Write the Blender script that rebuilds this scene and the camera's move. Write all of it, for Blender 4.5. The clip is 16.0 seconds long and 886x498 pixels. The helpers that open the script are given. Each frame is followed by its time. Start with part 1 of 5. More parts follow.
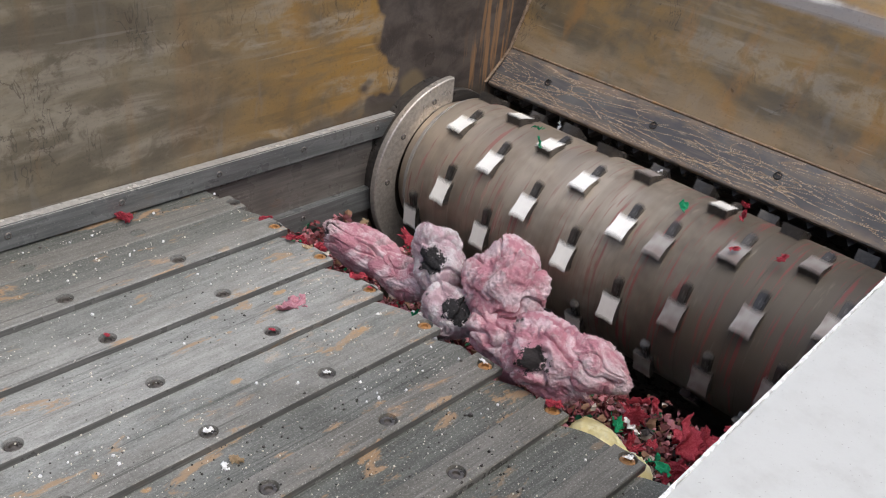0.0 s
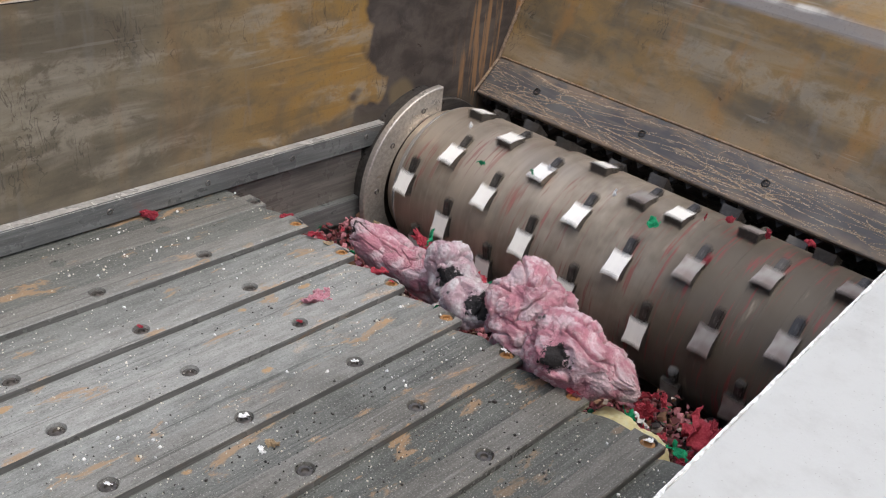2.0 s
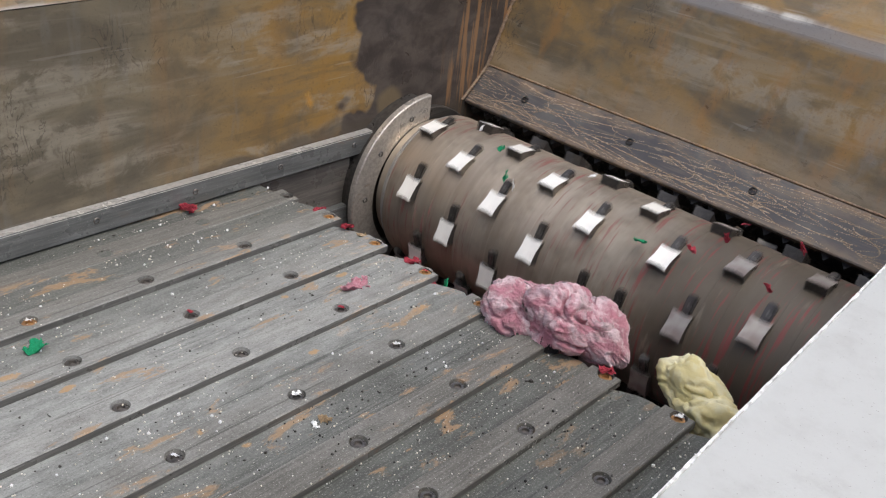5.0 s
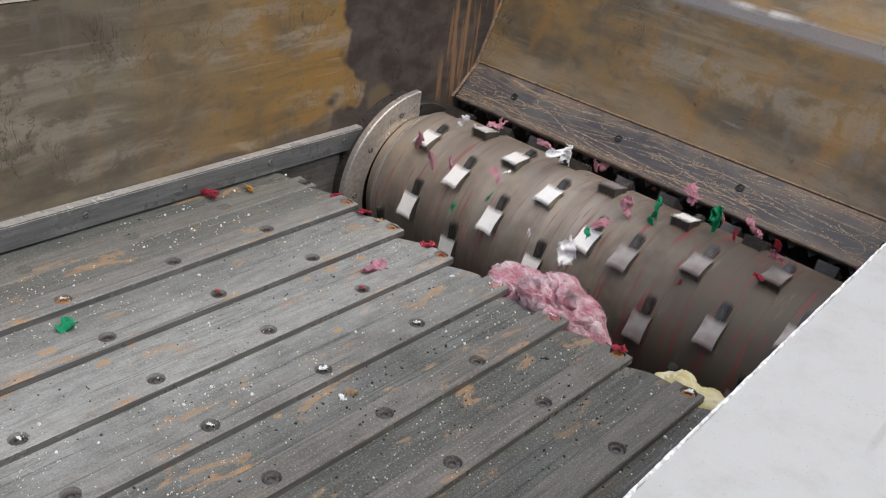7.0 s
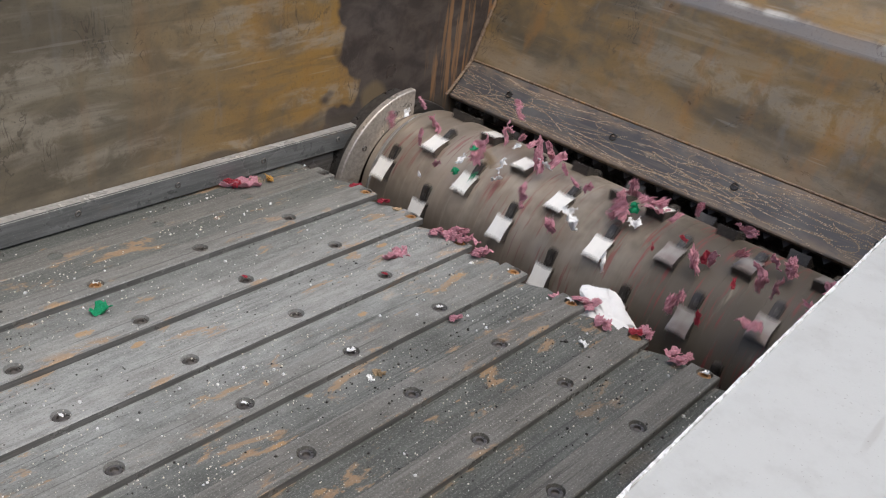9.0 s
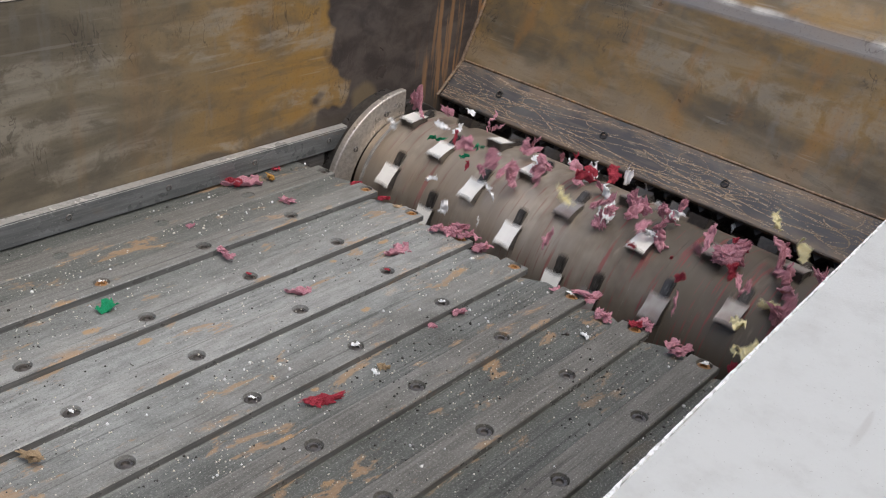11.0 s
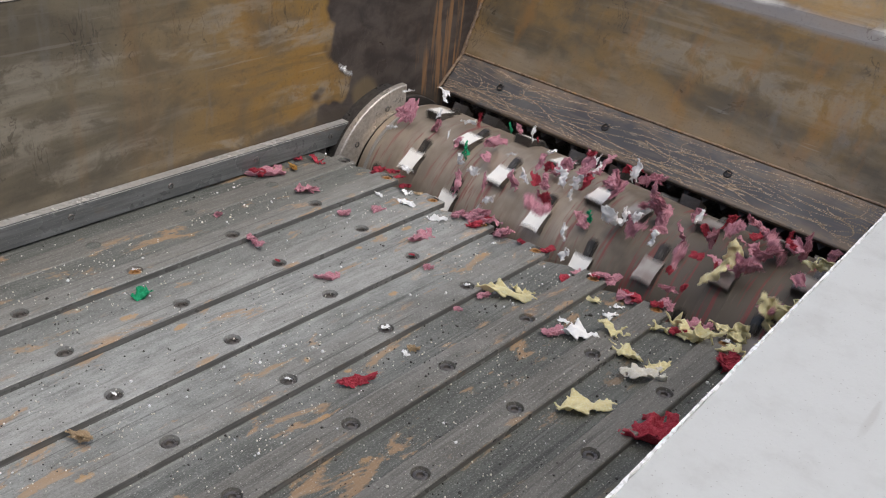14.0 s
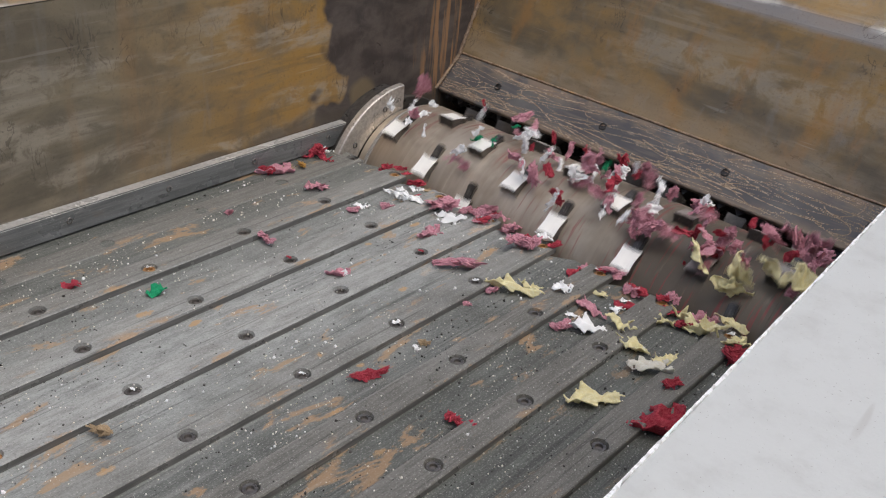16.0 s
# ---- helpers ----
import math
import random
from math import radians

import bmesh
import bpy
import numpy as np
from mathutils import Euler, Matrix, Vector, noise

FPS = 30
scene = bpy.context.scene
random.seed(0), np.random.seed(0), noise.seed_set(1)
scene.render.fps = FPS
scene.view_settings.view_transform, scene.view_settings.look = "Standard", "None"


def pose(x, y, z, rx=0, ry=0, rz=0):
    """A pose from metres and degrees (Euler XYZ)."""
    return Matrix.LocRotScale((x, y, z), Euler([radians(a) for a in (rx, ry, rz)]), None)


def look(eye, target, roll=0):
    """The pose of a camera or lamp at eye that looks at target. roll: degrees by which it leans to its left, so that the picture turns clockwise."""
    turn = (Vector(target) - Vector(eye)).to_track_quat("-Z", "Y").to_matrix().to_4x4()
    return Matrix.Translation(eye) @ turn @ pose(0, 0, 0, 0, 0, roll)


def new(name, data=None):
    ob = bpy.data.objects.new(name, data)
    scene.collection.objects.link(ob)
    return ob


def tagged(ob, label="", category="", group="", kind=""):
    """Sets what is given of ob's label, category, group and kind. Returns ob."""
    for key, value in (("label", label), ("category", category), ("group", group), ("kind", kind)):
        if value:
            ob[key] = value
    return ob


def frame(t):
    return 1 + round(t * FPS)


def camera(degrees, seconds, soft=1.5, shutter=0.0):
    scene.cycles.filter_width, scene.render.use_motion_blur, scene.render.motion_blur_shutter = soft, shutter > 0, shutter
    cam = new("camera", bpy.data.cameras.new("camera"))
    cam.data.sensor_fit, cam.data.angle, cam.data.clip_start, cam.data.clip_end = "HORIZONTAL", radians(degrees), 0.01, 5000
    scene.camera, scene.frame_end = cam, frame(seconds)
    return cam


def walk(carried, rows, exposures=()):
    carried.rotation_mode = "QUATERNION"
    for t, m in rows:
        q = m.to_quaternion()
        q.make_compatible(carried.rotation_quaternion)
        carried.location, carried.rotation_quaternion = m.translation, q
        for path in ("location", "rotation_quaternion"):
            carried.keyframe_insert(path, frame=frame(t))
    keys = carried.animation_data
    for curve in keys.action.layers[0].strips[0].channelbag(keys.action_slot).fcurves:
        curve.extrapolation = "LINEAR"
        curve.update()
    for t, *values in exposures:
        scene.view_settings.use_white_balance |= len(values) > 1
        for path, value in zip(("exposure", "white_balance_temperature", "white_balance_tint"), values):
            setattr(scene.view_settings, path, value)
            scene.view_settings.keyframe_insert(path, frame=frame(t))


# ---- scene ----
cam = camera(50.28, 16.0, soft=1.15, shutter=0.22)
PATH = [
    (0.0, pose(1.2374, -0.6531, 0.7862, 59.640, -5.515, 44.647)),
    (0.5, pose(1.2422, -0.6535, 0.7836, 59.908, -5.574, 44.479)),
    (1.0, pose(1.2410, -0.6506, 0.7823, 60.094, -5.635, 44.366)),
    (1.5, pose(1.2401, -0.6493, 0.7823, 60.193, -5.603, 44.250)),
    (2.0, pose(1.2397, -0.6530, 0.7820, 60.358, -5.648, 44.028)),
    (2.5, pose(1.2411, -0.6515, 0.7815, 60.548, -5.639, 43.843)),
    (3.0, pose(1.2383, -0.6522, 0.7822, 60.626, -5.663, 43.764)),
    (3.5, pose(1.2352, -0.6493, 0.7840, 60.621, -5.700, 43.702)),
    (4.0, pose(1.2326, -0.6499, 0.7807, 60.804, -5.722, 43.597)),
    (6.5, pose(1.2474, -0.6568, 0.7810, 60.856, -6.219, 42.983)),
    (7.0, pose(1.2479, -0.6541, 0.7829, 60.808, -6.231, 42.985)),
    (7.5, pose(1.2455, -0.6581, 0.7833, 60.821, -6.311, 42.841)),
    (8.0, pose(1.2456, -0.6540, 0.7841, 60.688, -6.349, 42.860)),
    (8.5, pose(1.2448, -0.6511, 0.7790, 60.821, -6.425, 42.770)),
    (9.0, pose(1.2467, -0.6501, 0.7798, 60.782, -6.393, 42.723)),
    (11.5, pose(1.2511, -0.6478, 0.7810, 60.846, -5.995, 42.060)),
    (12.0, pose(1.2498, -0.6468, 0.7825, 60.659, -5.810, 42.194)),
    (12.5, pose(1.2475, -0.6454, 0.7826, 60.662, -5.645, 42.163)),
    (13.0, pose(1.2473, -0.6437, 0.7818, 60.592, -5.475, 42.095)),
    (13.5, pose(1.2493, -0.6449, 0.7789, 60.590, -5.329, 41.978)),
    (14.0, pose(1.2478, -0.6467, 0.7808, 60.480, -5.265, 41.853)),
    (14.5, pose(1.2508, -0.6465, 0.7827, 60.415, -5.142, 41.877)),
    (15.0, pose(1.2531, -0.6441, 0.7845, 60.370, -5.019, 41.889)),
    (15.5, pose(1.2512, -0.6461, 0.7874, 60.314, -4.956, 41.787)),
    (16.0, pose(1.2516, -0.6420, 0.7917, 60.209, -4.890, 41.766)),
]

walk(cam, PATH, exposures=[(0.0, 0.07, 6200, 9), (4.0, 0.05, 6200, 9), (7.0, -0.08, 6200, 9), (9.0, -0.11, 6200, 9), (16.0, -0.18, 6200, 9)])

# ---- light: a bright overcast sky over the open hopper ----
world = bpy.data.worlds.new("sky")
scene.world = world
world.use_nodes = True
wn = world.node_tree
sky = wn.nodes.new("ShaderNodeTexSky")
sky.sky_type = "NISHITA"
sky.sun_disc = False
sky.sun_elevation = radians(68)
sky.sun_rotation = radians(100)
sky.air_density, sky.dust_density, sky.ozone_density = 1.0, 6.0, 1.0
wn.links.new(sky.outputs[0], wn.nodes["Background"].inputs[0])
wn.nodes["Background"].inputs[1].default_value = 0.15
sun = new("sun", bpy.data.lights.new("sun", "SUN"))
sun.data.energy, sun.data.angle, sun.data.color = 1.1, radians(75), (1.0, 0.97, 0.92)
sun.matrix_world = look((1.45, 0.2, 3.0), (0.3, 0.4, 0.0))

# ---- materials ----
class Mat:
    """A small helper round one node material."""
    def __init__(self, name, rough=0.6, metal=0.0):
        self.m = bpy.data.materials.new(name)
        self.m.use_nodes = True
        self.t = self.m.node_tree
        self.b = self.t.nodes["Principled BSDF"]
        self.b.inputs["Roughness"].default_value = rough
        self.b.inputs["Metallic"].default_value = metal
        self.co = self.n("ShaderNodeTexCoord").outputs["Object"]

    def n(self, kind):
        return self.t.nodes.new(kind)

    def put(self, socket, value):
        if hasattr(value, "is_output"):
            self.t.links.new(value, socket)
        else:
            socket.default_value = value

    def scaled(self, sx, sy, sz, at=(0, 0, 0), co=None):
        mp = self.n("ShaderNodeMapping")
        mp.inputs["Scale"].default_value = (sx, sy, sz)
        mp.inputs["Location"].default_value = at
        self.put(mp.inputs[0], co or self.co)
        return mp.outputs[0]

    def noise(self, scale, detail=4, co=None, rough=0.55, distort=0.0):
        nd = self.n("ShaderNodeTexNoise")
        nd.inputs["Scale"].default_value = scale
        nd.inputs["Detail"].default_value = detail
        nd.inputs["Roughness"].default_value = rough
        nd.inputs["Distortion"].default_value = distort
        self.put(nd.inputs["Vector"], co or self.co)
        return nd.outputs[0]

    def ramp(self, fac, lo, hi):
        r = self.n("ShaderNodeMapRange")
        r.interpolation_type = "SMOOTHSTEP"
        self.put(r.inputs[0], fac)
        r.inputs[1].default_value, r.inputs[2].default_value = lo, hi
        return r.outputs[0]

    def math(self, op, a, b=0.0):
        nd = self.n("ShaderNodeMath")
        nd.operation = op
        self.put(nd.inputs[0], a)
        self.put(nd.inputs[1], b)
        return nd.outputs[0]

    def mix(self, fac, a, b):
        nd = self.n("ShaderNodeMix")
        nd.data_type = "RGBA"
        self.put(nd.inputs[0], fac)
        self.put(nd.inputs[6], a if not isinstance(a, tuple) else (*a, 1))
        self.put(nd.inputs[7], b if not isinstance(b, tuple) else (*b, 1))
        return nd.outputs[2]

    def axis(self, i, co=None):
        s = self.n("ShaderNodeSeparateXYZ")
        self.put(s.inputs[0], co or self.co)
        return s.outputs[i]

    def done(self, colour, bump=None, strength=0.2, dist=0.002, rough=None, metal=None):
        self.put(self.b.inputs["Base Color"], colour if not isinstance(colour, tuple) else (*colour, 1))
        if rough is not None:
            self.put(self.b.inputs["Roughness"], rough)
        if metal is not None:
            self.put(self.b.inputs["Metallic"], metal)
        if bump is not None:
            bp = self.n("ShaderNodeBump")
            bp.inputs["Strength"].default_value = strength
            bp.inputs["Distance"].default_value = dist
            self.put(bp.inputs["Height"], bump)
            self.t.links.new(bp.outputs[0], self.b.inputs["Normal"])
        return self.m


def wall_material(name, patch):
    """Hot-rolled plate: olive-brown scale, ochre rust, grey rubbed bands; patch adds the burnt area and rust runs by the corner."""
    a = Mat(name, 0.5, 0.15)
    big = a.noise(3.0, 5, a.scaled(1, 0.8, 1.6), 0.6, 0.5)
    soft = a.noise(9, 4, a.scaled(0.7, 0.7, 1.2, (4, 2, 7)), 0.6, 0.7)
    mid = a.noise(24, 5, a.scaled(1, 0.6, 1.0, (4, 2, 7)), 0.65, 0.4)
    fine = a.noise(180, 5, None, 0.7)
    if patch:
        along = a.math("ADD", a.axis(1), a.math("MULTIPLY", a.math("SUBTRACT", big, 0.5), 0.5))
        ochre = a.math("MULTIPLY", a.ramp(along, 0.05, 0.50), a.ramp(soft, 0.22, 0.60))
    else:
        ochre = a.math("MULTIPLY", a.ramp(big, 0.30, 0.62), a.ramp(soft, 0.20, 0.62))
    col = a.mix(a.ramp(soft, 0.36, 0.64), (0.150, 0.128, 0.092) if patch else (0.120, 0.101, 0.070), (0.235, 0.196, 0.130) if patch else (0.190, 0.155, 0.098))
    col = a.mix(ochre, col, (0.345, 0.205, 0.058) if patch else (0.275, 0.168, 0.055))
    col = a.mix(a.math("MULTIPLY", a.ramp(mid, 0.52, 0.68), 0.42), col, (0.120, 0.098, 0.068))
    # rolling lines along the plate
    roll = a.noise(30, 4, a.scaled(0.10, 0.10, 1, (1, 5, 2)), 0.6, 0.5)
    col = a.mix(a.math("MULTIPLY", a.ramp(roll, 0.54, 0.68), 0.35), col, (0.33, 0.29, 0.22))
    col = a.mix(a.math("MULTIPLY", a.ramp(roll, 0.44, 0.34), 0.30), col, (0.10, 0.085, 0.06))
    # pale rubbed bands
    band = a.noise(5.5, 5, a.scaled(0.45, 0.45, 2.4), 0.6, 0.5)
    if patch:
        where = a.math("MULTIPLY", a.ramp(a.axis(1), 0.26, -0.02), a.math("MULTIPLY", a.ramp(a.axis(2), 0.03, 0.09), a.ramp(a.axis(2), 0.30, 0.21)))
        rub = a.math("MULTIPLY", a.ramp(a.math("ADD", band, a.math("MULTIPLY", where, 0.13)), 0.50, 0.66), a.ramp(mid, 0.40, 0.56))
    else:
        height = a.math("ABSOLUTE", a.math("SUBTRACT", a.math("ADD", a.axis(2), a.math("MULTIPLY", a.math("SUBTRACT", big, 0.5), 0.10)), 0.232))
        where = a.math("MULTIPLY", a.ramp(height, 0.035, 0.004), a.ramp(a.axis(0), 0.20, 0.50))
        rub = a.math("MULTIPLY", a.ramp(a.math("ADD", band, a.math("MULTIPLY", where, 0.14)), 0.50, 0.68), a.ramp(mid, 0.36, 0.58))
    col = a.mix(a.math("MULTIPLY", rub, 0.6 if patch else 0.42), col, (0.40, 0.35, 0.27))
    # rust runs
    streak = a.noise(16, 4, a.scaled(1, 1, 0.10), 0.6)
    col = a.mix(a.math("MULTIPLY", a.ramp(streak, 0.52, 0.68), 0.45 if not patch else 0.2), col, (0.33, 0.165, 0.045))
    col = a.mix(a.math("MULTIPLY", a.ramp(a.noise(21, 3, a.scaled(1, 1, 0.16, (5, 1, 1)), 0.6), 0.60, 0.72), 0.3), col, (0.23, 0.225, 0.21))
    if not patch:
        # painted highlight along the bend, with a grey band just below it
        off = a.math("SUBTRACT", a.math("ADD", a.axis(2), a.math("MULTIPLY", a.math("SUBTRACT", soft, 0.5), 0.012)), 0.366)
        col = a.mix(a.math("MULTIPLY", a.ramp(a.math("ABSOLUTE", a.math("ADD", off, 0.012)), 0.020, 0.008), 0.75), col, (0.27, 0.26, 0.26))
        pale = a.math("MULTIPLY", a.ramp(a.math("ABSOLUTE", off), 0.008, 0.002), a.ramp(a.noise(7, 4, a.scaled(1, 0.2, 0.2), 0.6), 0.36, 0.56))
        col = a.mix(a.math("MULTIPLY", pale, 0.9), col, (0.60, 0.58, 0.53))
        low = a.math("MULTIPLY", a.ramp(a.math("ADD", a.axis(2), a.math("MULTIPLY", soft, -0.06)), 0.165, 0.080), a.ramp(a.noise(30, 4, a.scaled(0.3, 1, 1)), 0.30, 0.62))
        col = a.mix(a.math("MULTIPLY", low, 0.65), col, (0.34, 0.265, 0.175))
    # cracked scale, fine pits and scratches
    crack = a.math("MULTIPLY", a.ramp(a.math("ABSOLUTE", a.math("SUBTRACT", a.noise(34, 3, a.scaled(1, 1, 0.45, (2, 9, 4)), 0.6, 0.8), 0.5)), 0.022, 0.006), a.ramp(a.noise(6, 3, a.scaled(1, 1, 1, (8, 3, 1))), 0.54, 0.64))
    col = a.mix(a.math("MULTIPLY", crack, 0.55), col, (0.065, 0.052, 0.040))
    col = a.mix(a.math("MULTIPLY", a.ramp(fine, 0.54, 0.70), 0.32), col, (0.08, 0.064, 0.046))
    scr = a.noise(90, 2, a.scaled(0.05, 0.05, 1, (1, 3, 2)), 0.5, 0.2)
    col = a.mix(a.math("MULTIPLY", a.ramp(scr, 0.68, 0.73), 0.2), col, (0.46, 0.43, 0.37))
    if patch:
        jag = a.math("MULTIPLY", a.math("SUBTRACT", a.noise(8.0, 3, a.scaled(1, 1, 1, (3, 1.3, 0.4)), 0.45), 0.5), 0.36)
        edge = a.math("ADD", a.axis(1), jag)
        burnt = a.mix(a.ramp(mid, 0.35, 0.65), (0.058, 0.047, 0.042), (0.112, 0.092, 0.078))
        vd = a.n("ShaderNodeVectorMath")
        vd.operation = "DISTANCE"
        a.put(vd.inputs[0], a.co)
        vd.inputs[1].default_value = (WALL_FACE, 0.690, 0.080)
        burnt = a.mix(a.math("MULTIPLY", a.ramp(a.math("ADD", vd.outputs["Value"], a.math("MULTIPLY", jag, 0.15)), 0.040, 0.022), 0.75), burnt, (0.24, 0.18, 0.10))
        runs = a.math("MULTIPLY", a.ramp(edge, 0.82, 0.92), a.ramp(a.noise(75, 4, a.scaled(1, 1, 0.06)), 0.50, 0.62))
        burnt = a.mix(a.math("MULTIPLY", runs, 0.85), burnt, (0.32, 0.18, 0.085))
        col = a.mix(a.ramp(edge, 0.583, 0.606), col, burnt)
        # darker along the foot of the wall towards the rotor
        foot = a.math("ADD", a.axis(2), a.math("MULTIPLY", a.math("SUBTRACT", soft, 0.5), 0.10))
        dark_foot = a.math("MULTIPLY", a.ramp(foot, 0.060, 0.035), a.ramp(a.axis(1), 0.16, 0.26))
        col = a.mix(a.math("MULTIPLY", dark_foot, 0.72), col, (0.085, 0.068, 0.05))
    return a.done(col, a.math("ADD", fine, a.math("MULTIPLY", crack, -0.8)), 0.30, 0.0010, rough=a.ramp(soft, -0.2, 1.25))


WALL_FACE = -0.085
MAT_WALL = wall_material("rusty_plate", False)
MAT_WALL_PATCH = wall_material("rusty_plate_burnt", True)


PITCH = 0.12  # ram plank to plank


def steel_material(name, base, worn, rust, grain=(1, 0.05, 1), rust_at=0.62, rough=0.45, metal=0.55, dust=0.0, plank=False):
    a = Mat(name, rough, metal)
    g = a.noise(150, 6, a.scaled(*grain), 0.7)
    col = a.mix(a.ramp(g, 0.36, 0.66), base, worn)
    blot = a.noise(14, 6, a.scaled(1, 0.35, 1), 0.65, 0.5)
    where = blot
    if plank:
        front = a.math("MULTIPLY", a.ramp(a.axis(1), -0.05, 0.2), a.ramp(a.axis(0), 0.75, 0.3))
        where = a.math("ADD", blot, a.math("MULTIPLY", front, 0.09))
    wear = a.math("MULTIPLY", a.ramp(where, rust_at, rust_at + 0.08), a.ramp(a.noise(60, 5, a.scaled(1, 0.45, 1) if plank else None, 0.7), 0.46 if plank else 0.35, 0.56 if plank else 0.6))
    col = a.mix(wear, col, rust)
    shade = a.noise(6, 6, None, 0.65)
    col = a.mix(a.math("MULTIPLY", a.ramp(shade, 0.42, 0.66), 0.35), col, tuple(0.55 * c for c in base))
    if plank:
        # dusty, with shade painted in by the far side; deep scores along the stroke
        dust_and_shade = a.math("MULTIPLY", a.math("MULTIPLY", a.ramp(a.math("ADD", a.axis(0), a.math("MULTIPLY", shade, 0.3)), 0.80, 0.36), a.ramp(a.axis(0), -0.10, 0.40)), a.ramp(a.noise(90, 6, a.scaled(1, 0.2, 1), 0.72), 0.08, 0.72))
        dust_and_shade = a.math("MULTIPLY", dust_and_shade, a.math("ADD", 0.74, a.math("MULTIPLY", a.ramp(a.axis(1), 0.15, -0.35), 0.26)))
        # less of it again at low x towards the back
        rubbed = a.math("MULTIPLY", a.ramp(a.axis(0), 0.42, 0.12), a.ramp(a.axis(1), 0.08, -0.2))
        dust_and_shade = a.math("MULTIPLY", dust_and_shade, a.math("SUBTRACT", 1.0, a.math("MULTIPLY", rubbed, 0.35)))
        col = a.mix(dust_and_shade, col, (0.525, 0.535, 0.512))
        gritty = a.noise(520, 4, a.scaled(1, 0.5, 1), 0.7)
        col = a.mix(a.math("MULTIPLY", a.ramp(gritty, 0.52, 0.66), 0.42), col, tuple(0.5 * c for c in base))
        col = a.mix(a.math("MULTIPLY", a.ramp(gritty, 0.46, 0.36), 0.28), col, (0.48, 0.48, 0.45))
        score = a.noise(130, 2, a.scaled(1, 0.012, 1, (2, 0, 0)), 0.5)
        col = a.mix(a.math("MULTIPLY", a.ramp(score, 0.63, 0.69), 0.46), col, tuple(0.35 * c for c in base))
    if plank:
        vo = a.n("ShaderNodeTexVoronoi")
        vo.inputs["Scale"].default_value = 17
        a.put(vo.inputs["Vector"], a.scaled(1.25, 0.62, 1.25))
        pick = a.ramp(a.axis(0, vo.outputs["Color"]), 0.62, 0.66)
        spot = a.math("MULTIPLY", a.ramp(a.math("ADD", vo.outputs["Distance"], a.math("MULTIPLY", a.noise(75, 5, None, 0.7), 0.36)), 0.325, 0.265), pick)
        zone = a.math("MULTIPLY", a.ramp(a.axis(0), 0.85, 0.55), a.ramp(a.axis(0), 0.05, 0.25))
        col = a.mix(a.math("MULTIPLY", a.math("MULTIPLY", spot, zone), 0.75), col, (0.50, 0.30, 0.125))
        # rust along the worn edge of each bar, and pale rubbed lines along the stroke
        across = a.math("MULTIPLY", a.math("FRACT", a.math("DIVIDE", a.math("ADD", a.axis(0), 0.026), PITCH)), PITCH)
        rim = a.math("MULTIPLY", a.ramp(across, 0.022, 0.042), a.ramp(a.axis(0), 0.95, 0.60))
        rim = a.math("MULTIPLY", rim, a.ramp(a.noise(26, 5, a.scaled(1.0, 0.32, 1.0, (3, 4, 0)), 0.7, 0.4), 0.560, 0.625))
        col = a.mix(a.math("MULTIPLY", rim, 0.65), col, (0.44, 0.275, 0.14))
        line = a.math("MULTIPLY", a.ramp(a.noise(95, 3, a.scaled(1, 0.03, 1, (7, 0, 0)), 0.6), 0.56, 0.68), a.ramp(shade, 0.36, 0.56))
        col = a.mix(a.math("MULTIPLY", line, 0.22), col, (0.46, 0.46, 0.43))
    if dust:
        sp = a.noise(420, 2, None, 0.5)
        col = a.mix(a.math("MULTIPLY", a.ramp(sp, 0.64, 0.70), dust), col, (0.62, 0.61, 0.57))
    return a.done(col, g, 0.35, 0.0009, rough=a.ramp(shade, -0.7, 1.35) if plank else a.ramp(shade, -0.2, 1.7), metal=metal)


MAT_PLATE = steel_material("ram_plate_steel", (0.086, 0.090, 0.079), (0.142, 0.147, 0.130), (0.36, 0.23, 0.13), dust=0.4, rust_at=0.64, metal=0.15, plank=True)
MAT_BAR = steel_material("ram_bar_steel", (0.130, 0.126, 0.110), (0.207, 0.199, 0.176), (0.47, 0.28, 0.135), rust_at=0.62, dust=0.5, metal=0.15, plank=True)
MAT_RAIL = steel_material("rail_steel", (0.13, 0.135, 0.13), (0.215, 0.22, 0.215), (0.2, 0.16, 0.12), dust=0.3, metal=0.15)
MAT_DARK = steel_material("dark_steel", (0.07, 0.065, 0.06), (0.12, 0.11, 0.1), (0.11, 0.08, 0.06))
MAT_SIDE = steel_material("shaded_bar_side", (0.110, 0.109, 0.102), (0.185, 0.182, 0.171), (0.17, 0.12, 0.08), metal=0.1, rough=0.6)
MAT_LINER = steel_material("liner_steel", (0.13, 0.118, 0.105), (0.23, 0.21, 0.185), (0.2, 0.13, 0.08), metal=0.1, rough=0.6)
MAT_BOLT = steel_material("bolt_steel", (0.12, 0.11, 0.10), (0.24, 0.22, 0.2), (0.3, 0.17, 0.08), grain=(1, 1, 1), rust_at=0.56)
MAT_BOLT_RUSTY = steel_material("rusty_bolt_steel", (0.30, 0.16, 0.07), (0.50, 0.27, 0.10), (0.14, 0.09, 0.06), grain=(1, 1, 1), rust_at=0.60, metal=0.1, rough=0.75)
MAT_BLACK = steel_material("shade_black_steel", (0.022, 0.020, 0.019), (0.045, 0.042, 0.040), (0.06, 0.04, 0.03), grain=(1, 1, 1), metal=0.2, rough=0.4)
MAT_SEAL = steel_material("brushed_ring_steel", (0.42, 0.38, 0.33), (0.60, 0.555, 0.49), (0.34, 0.24, 0.15), grain=(1, 1, 1), metal=0.5, rust_at=0.58)
